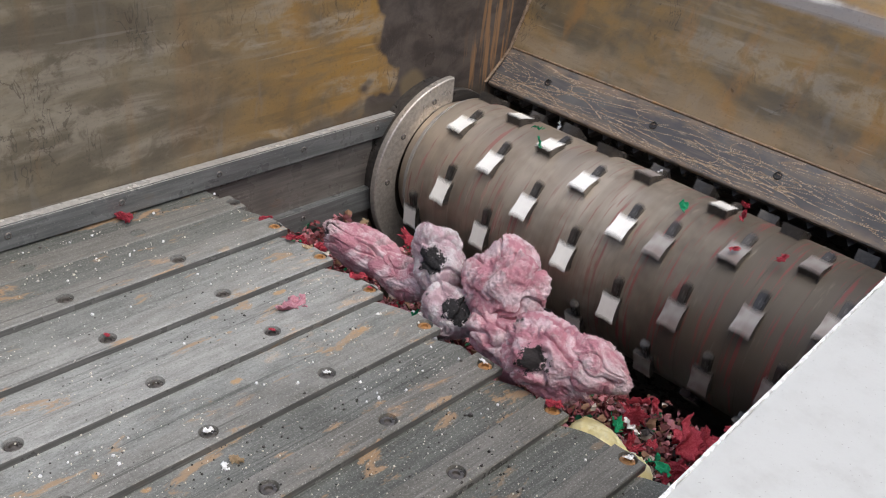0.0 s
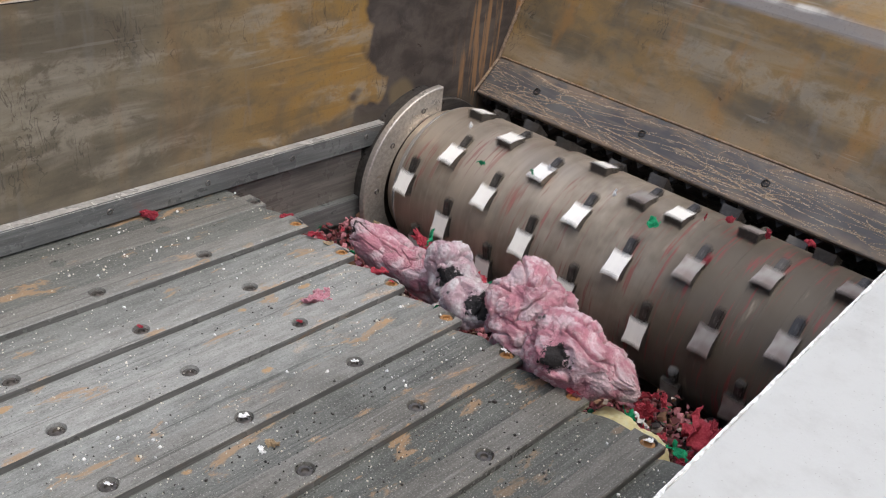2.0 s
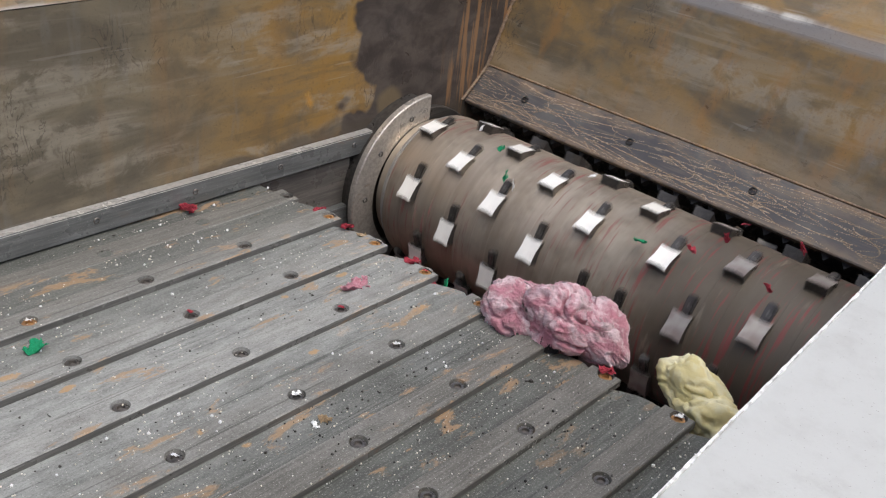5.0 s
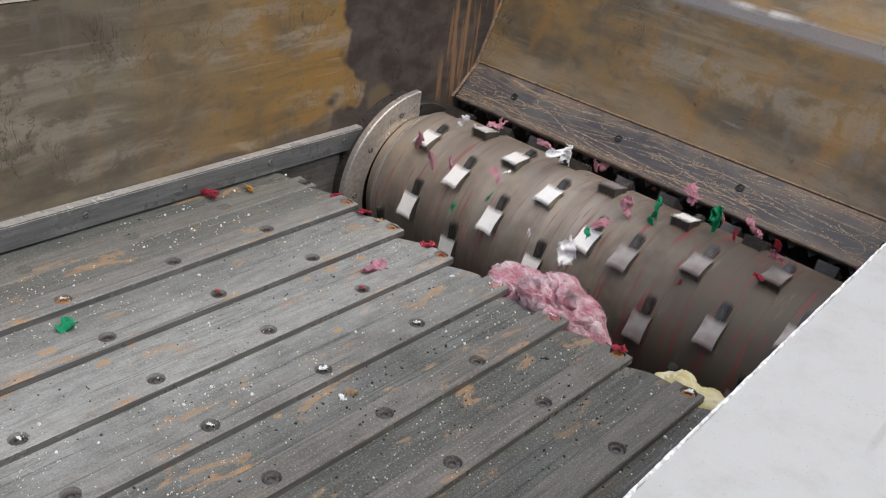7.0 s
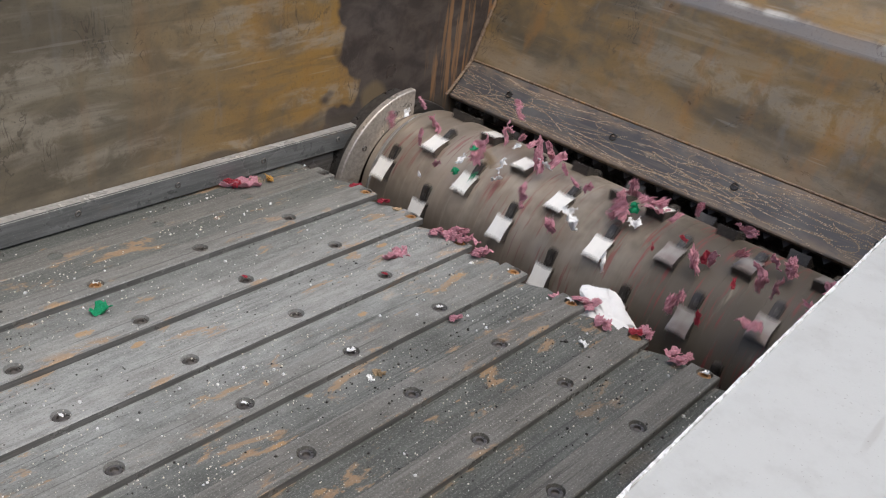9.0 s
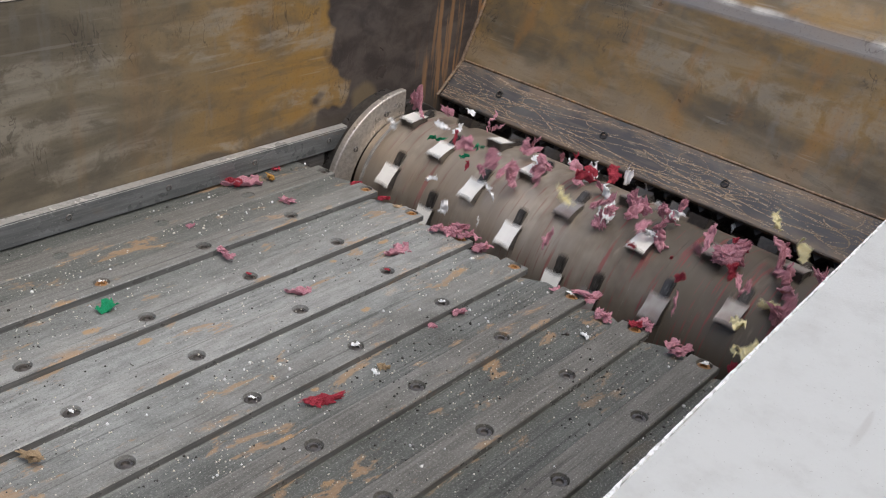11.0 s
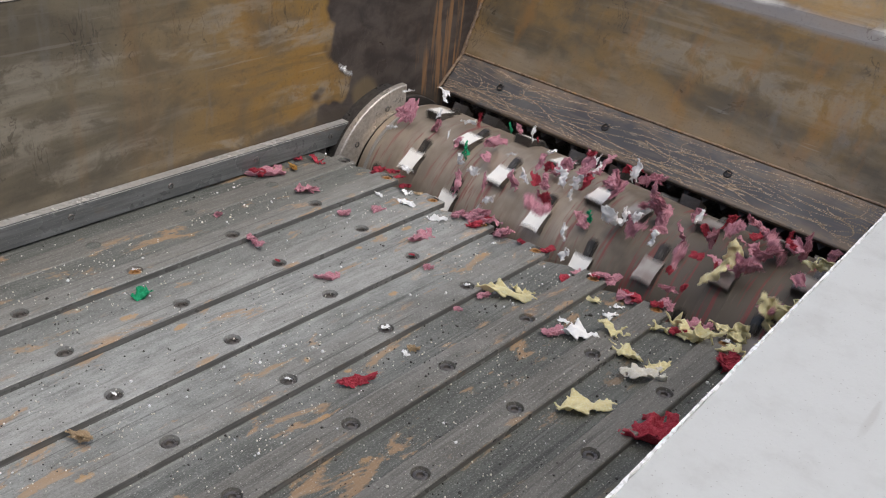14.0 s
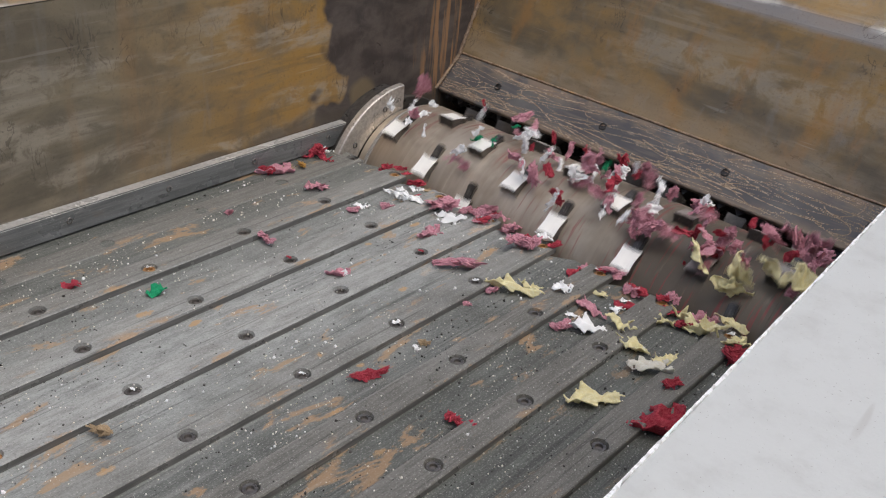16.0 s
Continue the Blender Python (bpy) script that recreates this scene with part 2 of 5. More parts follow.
MAT_WELD = steel_material("rusty_weld", (0.17, 0.115, 0.075), (0.33, 0.235, 0.155), (0.38, 0.215, 0.09), grain=(1, 1, 1), rust_at=0.50, metal=0.05, rough=0.8)
MAT_RING = steel_material("ring_steel", (0.44, 0.425, 0.395), (0.60, 0.585, 0.55), (0.34, 0.27, 0.19), grain=(1, 1, 1), metal=0.3, rust_at=0.66)


def comb_material():
    a = Mat("scratched_plate", 0.45, 0.2)
    col = a.mix(a.ramp(a.noise(9, 5), 0.35, 0.7), (0.075, 0.075, 0.079), (0.145, 0.142, 0.138))
    lines = a.ramp(a.noise(70, 3, a.scaled(0.08, 1, 1), 0.6), 0.58, 0.70)
    col = a.mix(a.math("MULTIPLY", lines, 0.35), col, (0.22, 0.18, 0.14))
    rim = a.math("MAXIMUM", a.ramp(a.axis(2), 0.078, 0.104), a.ramp(a.axis(2), 0.058, 0.036))
    rim = a.math("MULTIPLY", rim, a.ramp(a.noise(40, 5, a.scaled(0.4, 1, 1), 0.7), 0.36, 0.60))
    col = a.mix(a.math("MULTIPLY", rim, 0.85), col, (0.25, 0.185, 0.13))
    rub = a.math("MULTIPLY", a.ramp(a.noise(9, 6, a.scaled(0.6, 2, 2), 0.7), 0.60, 0.70), a.ramp(a.noise(110, 4, a.scaled(0.3, 1, 1)), 0.45, 0.6))
    col = a.mix(rub, col, (0.33, 0.26, 0.19))
    return a.done(col, lines, 0.15, 0.0006)


MAT_COMB = comb_material()


def track_material():
    """Rusty cutter tracks, tan with paler grains."""
    a = Mat("rusty_track", 0.8)
    rv = a.n("ShaderNodeNewGeometry").outputs["Random Per Island"]
    return a.done(a.mix(a.ramp(rv, 0.2, 1.0), (0.25, 0.175, 0.11), (0.47, 0.37, 0.27)))


MAT_TRACK = track_material()


def drum_material():
    """Turned steel, burnished brown-grey, with ring bands and smears of red lint; shade painted in by the flange end.
    """
    a = Mat("rotor_steel", 0.4, 0.8)
    bands = a.noise(32, 3, a.scaled(1, 0.08, 0.08), 0.55)
    col = a.mix(a.ramp(bands, 0.35, 0.65), (0.45, 0.378, 0.296), (0.555, 0.48, 0.385))
    cloud = a.noise(8, 6, None, 0.65)
    col = a.mix(a.math("MULTIPLY", a.ramp(cloud, 0.45, 0.66), 0.45), col, (0.18, 0.15, 0.12))
    zone = a.math("ADD", a.noise(5, 3), a.math("MULTIPLY", a.ramp(a.axis(0), 0.48, 0.70), 0.25))
    red = a.math("MULTIPLY", a.ramp(a.noise(120, 4, a.scaled(1, 0.07, 0.07, (5, 0, 0)), 0.65), 0.55, 0.64), a.ramp(zone, 0.44, 0.60))
    
    # darkening towards high x stands in for the flange's shade
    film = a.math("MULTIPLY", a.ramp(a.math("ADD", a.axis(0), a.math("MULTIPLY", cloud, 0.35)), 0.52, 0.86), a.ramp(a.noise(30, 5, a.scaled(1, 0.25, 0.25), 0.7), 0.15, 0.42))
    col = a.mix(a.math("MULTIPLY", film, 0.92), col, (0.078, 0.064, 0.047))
    col = a.mix(a.math("MULTIPLY", red, 0.7), col, (0.25, 0.05, 0.05))
    metal = a.math("SUBTRACT", 0.8, a.math("MULTIPLY", a.math("MAXIMUM", film, red), 0.65))
    return a.done(col, bands, 0.04, 0.001, rough=a.ramp(cloud, -0.55, 1.55), metal=metal)


MAT_DRUM = drum_material()
# near-white imitates the sky's reflection; the grey copy, knives that miss it
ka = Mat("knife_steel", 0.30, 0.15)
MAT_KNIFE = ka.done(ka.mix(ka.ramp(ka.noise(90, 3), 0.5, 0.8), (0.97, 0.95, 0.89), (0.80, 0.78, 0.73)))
kd = Mat("shaded_knife_steel", 0.5, 0.5)
MAT_KNIFE_SHADED = kd.done(kd.mix(kd.ramp(kd.noise(30, 3), 0.35, 0.65), (0.42, 0.395, 0.365), (0.27, 0.225, 0.205)))
pa = Mat("white_paint", 0.6)
soil = pa.mix(pa.ramp(pa.noise(16, 6, None, 0.7), 0.44, 0.75), (0.545, 0.55, 0.525), (0.475, 0.475, 0.45))
soil = pa.mix(pa.math("MULTIPLY", pa.ramp(pa.noise(320, 2), 0.68, 0.73), 0.6), soil, (0.22, 0.2, 0.17))
scuff = pa.noise(40, 3, pa.scaled(1, 0.06, 1, (3, 1, 0)), 0.5, 0.4)
soil = pa.mix(pa.math("MULTIPLY", pa.ramp(scuff, 0.66, 0.71), 0.35), soil, (0.33, 0.31, 0.28))
MAT_PAINT = pa.done(soil, pa.noise(200, 4, None, 0.7), 0.4, 0.0012)


ga = Mat("concrete", 0.9)
MAT_GROUND = ga.done(ga.mix(ga.ramp(ga.noise(0.8, 6), 0.35, 0.65), (0.22, 0.215, 0.2), (0.33, 0.325, 0.31)), ga.noise(40, 4), 0.3, 0.004)

# ---- mesh helpers ----
def mesh_ob(name, bm, material, smooth=False):
    me = bpy.data.meshes.new(name)
    bmesh.ops.recalc_face_normals(bm, faces=bm.faces)
    bm.to_mesh(me)
    bm.free()
    me.materials.append(material)
    if smooth:
        for p in me.polygons:
            p.use_smooth = True
    return new(name, me)


def part(name, bm, material, parent, label="", smooth=False):
    ob = mesh_ob(name, bm, material, smooth)
    ob.parent = parent
    if label:
        ob["label"] = label
    return ob


def empty(name, m=None):
    ob = new(name)
    ob.empty_display_size = 0.05
    if m is not None:
        ob.matrix_world = m
    return ob


def box(x0, x1, y0, y1, z0, z1, bevel=0.0, bm=None):
    own = bm is None
    bm = bm or bmesh.new()
    r = bmesh.ops.create_cube(bm, size=1.0)
    vs = r["verts"]
    for v in vs:
        v.co = Vector((x0 if v.co.x < 0 else x1, y0 if v.co.y < 0 else y1, z0 if v.co.z < 0 else z1))
    if bevel:
        bmesh.ops.bevel(bm, geom=list({e for v in vs for e in v.link_edges}), offset=bevel, segments=2, affect="EDGES", clamp_overlap=True)
    return bm


def prism(outline, z0, z1, bevel=0.0):
    """An upright prism over a closed outline of (x, y)."""
    bm = bmesh.new()
    low = [bm.verts.new((x, y, z0)) for x, y in outline]
    top = [bm.verts.new((x, y, z1)) for x, y in outline]
    n = len(outline)
    bm.faces.new(low[::-1])
    tf = bm.faces.new(top)
    for i in range(n):
        bm.faces.new((low[i], low[(i + 1) % n], top[(i + 1) % n], top[i]))
    if bevel:
        bmesh.ops.bevel(bm, geom=list(tf.edges), offset=bevel, segments=1, affect="EDGES", clamp_overlap=True)
    return bm


def disc(r, z0, z1, seg=16, hexhole=0.0, depth=0.004):
    """A short round head about z, with a hexagonal socket where wanted."""
    bm = bmesh.new()
    ring = lambda rad, z, ph=0.0, n=seg: [bm.verts.new((rad * math.cos(2 * math.pi * i / n + ph), rad * math.sin(2 * math.pi * i / n + ph), z)) for i in range(n)]
    prof = [(r, z0), (r, z1 - 0.0012), (r - 0.0012, z1)]
    if hexhole:
        prof += [(hexhole, z1), (hexhole * 0.95, z1 - depth)]
    rings = [ring(a, z) for a, z in prof]
    for a, b in zip(rings, rings[1:]):
        for i in range(seg):
            bm.faces.new((a[i], a[(i + 1) % seg], b[(i + 1) % seg], b[i]))
    bm.faces.new(rings[-1])
    bm.faces.new(rings[0][::-1])
    return bm


# ---- the plan ----
RINGS, RING_X, RING_STEP = 28, 0.041, 0.0386
AXIS_Y, AXIS_Z = 0.76, -0.10  # rotor axis
WALL_X, FAR_X = -0.085, 1.145  # inner faces of the side walls
COMB = Vector((0, 0.934, 0.034))  # lower edge of the sloping back plate
UP = Vector((0, 0.7071, 0.7071))  # up that slope
NRM = Vector((0, -0.7071, 0.7071))  # its normal, into the hopper

# ---- structure ----
def slope_box(x0, x1, u0, u1, d0, d1, bevel=0.0):
    """A box on the sloping back wall: along x, up the slope, out of it."""
    bm = box(x0, x1, u0, u1, d0, d1, bevel)
    for v in bm.verts:
        x, u, d = v.co
        v.co = Vector((x, 0, 0)) + Vector((0, COMB.y, COMB.z)) + UP * u + NRM * d
    return bm


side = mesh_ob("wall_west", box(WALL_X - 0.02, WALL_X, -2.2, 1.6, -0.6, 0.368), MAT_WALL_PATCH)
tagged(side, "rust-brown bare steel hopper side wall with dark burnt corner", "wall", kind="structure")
lip = bmesh.new()
for y in (-2.2, 1.6):
    for x, z in ((WALL_X, 0.370), (WALL_X - 0.20, 0.656), (WALL_X - 0.22, 0.646), (WALL_X - 0.02, 0.362)):
        lip.verts.new((x, y, z))
lip.verts.ensure_lookup_table()
for i in range(4):
    lip.faces.new([lip.verts[j] for j in (i, (i + 1) % 4, 4 + (i + 1) % 4, 4 + i)])
flare = mesh_ob("wall_west_upper", lip, MAT_WALL)
tagged(flare, "outward-bent upper plate of the steel side wall", "wall", kind="structure")
back_bm = bmesh.new()
prof = [(1.003, 0.1078), (1.1085, 0.3454), (1.1207, 0.3657), (1.1421, 0.3819), (1.5329, 0.6276)]
prof += [(y + 0.017, z - 0.008) for y, z in prof[::-1]]
for x in (WALL_X - 0.02, FAR_X + 0.02):
    for y, z in prof:
        back_bm.verts.new((x, y, z))
back_bm.verts.ensure_lookup_table()
np_ = len(prof)
for i in range(np_):
    back_bm.faces.new([back_bm.verts[j] for j in (i, (i + 1) % np_, np_ + (i + 1) % np_, np_ + i)])
back = mesh_ob("wall_north", back_bm, MAT_WALL)
tagged(back, "sloping rust-brown steel hopper back wall, bent near the top", "wall", kind="structure")
east = mesh_ob("wall_east", box(FAR_X, FAR_X + 0.02, -2.2, 1.6, -0.6, 0.27), MAT_WALL)
tagged(east, "bare steel hopper side wall", "wall", kind="structure")
south = mesh_ob("wall_south", box(WALL_X, FAR_X, -2.2, -2.18, -0.6, 0.6), MAT_WALL)
tagged(south, "bare steel hopper end wall", "wall", kind="structure")
floor = mesh_ob("floor", box(WALL_X - 0.02, FAR_X + 0.02, -2.2, 1.6, -0.62, -0.60), MAT_DARK)
tagged(floor, "dark steel chamber floor", "floor", kind="structure")
chamber = mesh_ob("wall_chamber", box(WALL_X, FAR_X, 1.07, 1.09, -0.6, 0.2), MAT_DARK)
tagged(chamber, "dark steel wall closing the cutting chamber", "wall", kind="structure")

liner = mesh_ob("wall_liner", box(WALL_X, WALL_X + 0.008, -2.15, 0.58, -0.5, -0.016, 0.001), MAT_LINER)
tagged(liner, "dark grimy steel liner below the guide rail", "liner", kind="structure")
bead = bmesh.new()
path = [Vector((WALL_X + 0.002, 0.9288, 0.0408)), Vector((WALL_X + 0.002, 1.0009, 0.1057)), Vector((WALL_X + 0.002, 1.1096, 0.3494))]
pts = []
for p, q in zip(path, path[1:]):
    for i in range(40):
        pts.append(p.lerp(q, i / 40))
prev = None
for i, p in enumerate(pts):
    r = 0.0045 + 0.0012 * math.sin(i * 1.9) + 0.001 * noise.noise(p * 90)
    ringv = [bead.verts.new((p.x + r * math.cos(a), p.y - 0.004 + r * math.sin(a), p.z)) for a in [k * math.pi / 4 for k in range(8)]]
    if prev:
        for k in range(8):
            bead.faces.new((prev[k], prev[(k + 1) % 8], ringv[(k + 1) % 8], ringv[k]))
    prev = ringv
weld = mesh_ob("trim_weld", bead, MAT_WELD, True)
tagged(weld, "rusty weld bead down the hopper corner", "weld", kind="structure")

seam = bmesh.new()
prev = None
for i in range(121):
    x = WALL_X + (FAR_X - WALL_X) * i / 120
    r = 0.0026 + 0.0016 * noise.noise(Vector((x * 60, 0, 3)))
    ringv = [seam.verts.new((x, 1.0035 + r * math.cos(a), 0.1085 + r * math.sin(a))) for a in [k * math.pi / 4 for k in range(8)]]
    if prev:
        for k in range(8):
            seam.faces.new((prev[k], prev[(k + 1) % 8], ringv[(k + 1) % 8], ringv[k]))
    prev = ringv
tagged(mesh_ob("trim_seam", seam, MAT_WELD, True), "rusty weld seam above the scratched plate", "weld", kind="structure")

ground = mesh_ob("ground", box(-150, 150, -150, 150, -1.64, -1.60), MAT_GROUND)
tagged(ground, "grey concrete yard floor", "ground", kind="structure")
base = mesh_ob("machine_base", box(WALL_X - 0.02, FAR_X + 0.02, -2.2, 1.6, -1.599, -0.621), MAT_PAINT)
tagged(base, "white painted machine base under the hopper", "machine base", kind="structure")

# white painted flange over the near side wall
fl = prism([(1.099, -1.60), (0.967, 1.22), (1.75, 1.22), (1.75, -1.60)], 0.285, 0.30, 0.003)
flange = mesh_ob("side_flange", fl, MAT_PAINT)
tagged(flange, "white painted steel flange on the hopper edge", "flange", kind="structure")

# chipped bright paint along the flange's inner edge
def chipped_edge():
    rg = random.Random(23)
    a, b = Vector((1.099, -1.60, 0.0)), Vector((0.967, 1.22, 0.0))
    along = (b - a).normalized()
    inward = Vector((along.y, -along.x, 0.0))
    bm = bmesh.new()
    prev = None
    count = 420
    for i in range(count + 1):
        p = a.lerp(b, i / count)
        out, back, top = rg.uniform(0.0002, 0.0014), rg.uniform(0.0006, 0.0030), 0.3004 + rg.uniform(0.0, 0.0006)
        ring_ = [bm.verts.new((*(p + inward * d).xy, z)) for d, z in ((-out, 0.2985), (-out * 0.6, top), (back, top), (back + 0.0004, 0.2990))]
        if prev:
            for k in range(4):
                bm.faces.new((prev[k], prev[(k + 1) % 4], ring_[(k + 1) % 4], ring_[k]))
        prev = ring_
    return bm


ea = Mat("fresh_white_paint", 0.5)
trim = mesh_ob("trim_flange_edge", chipped_edge(), ea.done(ea.mix(ea.ramp(ea.noise(140, 3), 0.45, 0.6), (0.86, 0.86, 0.84), (0.62, 0.61, 0.58))))
tagged(trim, "chipped bright white paint edge of the flange", "paint edge", kind="structure")

# comb plate on the slope
comb = empty("comb_plate")
tagged(comb, "dark scratched steel clamping plate bolted along the back wall", "plate")
part("plate", slope_box(WALL_X + 0.002, FAR_X, 0.0, 0.1, -0.012, 0.004, 0.002), MAT_COMB, comb)
# bar and teeth coloured black to paint the gap's darkness
part("lower_bar", slope_box(WALL_X + 0.002, FAR_X, 0.008, 0.09, -0.09, -0.031), MAT_BLACK, comb, "steel bar under the plate, coloured black for gap shade")
for i in range(31):
    tooth = bmesh.new()
    x0 = WALL_X + 0.004 + RING_STEP * i
    vs = [tooth.verts.new(tuple(Vector((x, COMB.y, COMB.z)) + UP * u + NRM * d)) for d in (-0.015, -0.032) for x, u in ((x0, 0.012), (x0 + 0.018, -0.010), (x0 + 0.036, 0.012))]
    for f in ((0, 1, 2), (5, 4, 3), (0, 3, 4, 1), (1, 4, 5, 2), (2, 5, 3, 0)):
        tooth.faces.new([vs[k] for k in f])
    part("tooth", tooth, MAT_BLACK, comb)


def tracks():
    """Dotted cutter tracks and long scratches over the plate: shallow sweeps along it and a few open loops."""
    rg = random.Random(17)
    verts, faces = [], []

    def dab(x, u, dx, du, half, wide):
        n = math.hypot(dx, du)
        dx, du = dx / n, du / n
        k = len(verts)
        for s, w in ((-half, -wide), (half, -wide * 0.8), (half, wide), (-half, wide * 0.8)):
            px, pu = x + dx * s - du * w, u + du * s + dx * w
            p = COMB + UP * pu + NRM * 0.0045
            verts.append((px, p.y, p.z))
        faces.append((k, k + 1, k + 2, k + 3))

    def run(fn, length, dotted, wide):
        step = 0.0042 if dotted else 0.0030
        m = int(length / step)
        for i in range(m):
            x, u = fn(i / m)
            x2, u2 = fn((i + 1) / m)
            if not (WALL_X + 0.006 < x < FAR_X - 0.006 and 0.004 < u < 0.096) or rg.random() < 0.08:
                continue
            dab(x + rg.gauss(0, 0.0003), u + rg.gauss(0, 0.0003), x2 - x, u2 - u, (0.0012 if dotted else 0.0018) * rg.uniform(0.7, 1.2), wide * rg.uniform(0.7, 1.2))

    for _ in range(135):
        x0, ln = rg.uniform(WALL_X - 0.1, FAR_X - 0.05), rg.uniform(0.08, 0.34)
        u0 = rg.choice((rg.uniform(0.004, 0.045), rg.uniform(0.002, 0.03), rg.uniform(0.02, 0.096), rg.uniform(0.07, 0.096)))
        tilt, curve = rg.uniform(-0.035, 0.035), rg.uniform(-0.05, 0.05)
        run(lambda f: (x0 + ln * f, u0 + tilt * f + curve * (f - 0.5) ** 2), ln, rg.random() < 0.72, rg.uniform(0.0006, 0.0014))
    for _ in range(24):
        x0, u0, a, b = rg.uniform(WALL_X, FAR_X), rg.uniform(0.02, 0.08), rg.uniform(0.02, 0.075), rg.uniform(0.006, 0.024)
        p0, sweep, lean = rg.uniform(0, 6.3), rg.uniform(2.6, 5.4), rg.uniform(-0.25, 0.25)
        run(lambda f: (x0 + a * math.cos(p0 + sweep * f), u0 + b * math.sin(p0 + sweep * f) + lean * a * math.cos(p0 + sweep * f)), (a + b) * sweep / 1.6, rg.random() < 0.35, rg.uniform(0.0006, 0.0012))
    me = bpy.data.meshes.new("cutter_track")
    me.from_pydata(verts, [], faces)
    me.materials.append(MAT_TRACK)
    ob = new("cutter_track", me)
    ob.parent = comb
    tagged(ob, "dotted rusty cutter tracks and scratches on the plate", kind="stuff")


tracks()
# bolt heads coloured black for the shade of sunken holes
for i in range(5):
    b = part("bolt", disc(0.0086, 0.0, 0.0034, 14, 0.0060, 0.0028), MAT_BLACK, comb, "socket bolt coloured black as a shaded hole")
    p = COMB + UP * 0.055 + NRM * 0.0035
    b.matrix_world = Matrix.Translation((0.059 + 0.278 * i, p.y, p.z)) @ pose(0, 0, 0, 45)


def rail(y0, y1, z0, z1, bolt_y, name, label, top):
    r = empty(name)
    tagged(r, label, "guide rail")
    bar = part("bar", box(WALL_X, -0.062, y0, y1, z0, z1, 0.002), MAT_RAIL, r)
    # top faces take their own steel; a brighter one paints in sky light
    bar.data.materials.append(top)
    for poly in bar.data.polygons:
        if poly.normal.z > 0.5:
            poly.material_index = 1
    for y in bolt_y:
        b = part("bolt", disc(0.006, 0, 0.002, 12, 0.0038), MAT_BOLT, r)
        b.matrix_world = Matrix.Translation((-0.0625, y, z1 - 0.019)) @ pose(0, 0, 0, 0, 90)
    return r


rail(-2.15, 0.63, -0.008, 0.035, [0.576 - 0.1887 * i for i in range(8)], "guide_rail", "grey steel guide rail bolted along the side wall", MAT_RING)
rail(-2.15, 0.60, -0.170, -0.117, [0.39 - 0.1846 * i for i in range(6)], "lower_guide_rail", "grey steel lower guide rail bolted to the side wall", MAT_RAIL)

# ring round the rotor's end
def arc_plate(x0, x1, r0, r1, a0, a1, n=40):
    """A flat ring segment about the rotor's axis; angles in degrees, 0 towards the ram, 90 up."""
    bm = bmesh.new()
    rows = []
    for i in range(n + 1):
        a = radians(a0 + (a1 - a0) * i / n)
        c, s = -math.cos(a), math.sin(a)
        rows.append([bm.verts.new((x, AXIS_Y + r * c, RING_Z + r * s)) for x, r in ((x0, r0), (x0, r1), (x1 - 0.002, r1), (x1, r1 - 0.002), (x1, r0))])
    for p, q in zip(rows, rows[1:]):
        for k in range(5):
            bm.faces.new((p[k], p[(k + 1) % 5], q[(k + 1) % 5], q[k]))
    bm.faces.new(rows[0])
    bm.faces.new(rows[-1][::-1])
    return bm


RING_Z = -0.11
ring = empty("seal_ring")
tagged(ring, "bright steel sealing ring bolted round the rotor end", "ring")
part("segment", arc_plate(-0.044, -0.030, 0.152, 0.209, -60, 90), MAT_SEAL, ring)
part("segment", arc_plate(-0.050, -0.036, 0.152, 0.178, 91, 180), MAT_DARK, ring, "dark steel rear ring segment")
part("housing", arc_plate(WALL_X, -0.0445, 0.150, 0.196, -80, 89), MAT_DARK, ring, "dark steel housing behind the ring")
for a in (3.9, 37.8, 71.7):
    b = part("bolt", disc(0.0065, 0, 0.0025, 12, 0.004), MAT_BOLT, ring)
    c, s = -math.cos(radians(a)), math.sin(radians(a))
    b.matrix_world = Matrix.Translation((-0.0305, AXIS_Y + 0.175 * c, RING_Z + 0.175 * s)) @ pose(0, 0, 0, 0, 90)

# ---- rotor ----


def drum_mesh():
    """Turned drum with a fine groove between the knife rings."""
    prof = [(-0.028, 0.0), (-0.028, 0.144), (0.010, 0.144), (0.010, 0.161), (0.0135, 0.1645), (RING_X - RING_STEP / 2, 0.165)]
    for k in range(RINGS):
        x = RING_X + RING_STEP * k
        prof += [(x - 0.0189, 0.1655), (x - 0.0187, 0.1659), (x + 0.0182, 0.1659), (x + 0.0184, 0.1655)]
    prof += [(RING_X + RING_STEP * RINGS, 0.165), (FAR_X - 0.003, 0.165), (FAR_X - 0.003, 0.0)]
    bm = bmesh.new()
    n = 96
    rows = [[bm.verts.new((x, r * math.cos(2 * math.pi * i / n), r * math.sin(2 * math.pi * i / n))) for i in range(n)] for x, r in prof[1:-1]]
    for p, q in zip(rows, rows[1:]):
        for i in range(n):
            bm.faces.new((p[i], p[(i + 1) % n], q[(i + 1) % n], q[i]))
    bm.faces.new(rows[0])
    bm.faces.new(rows[-1])
    return bm


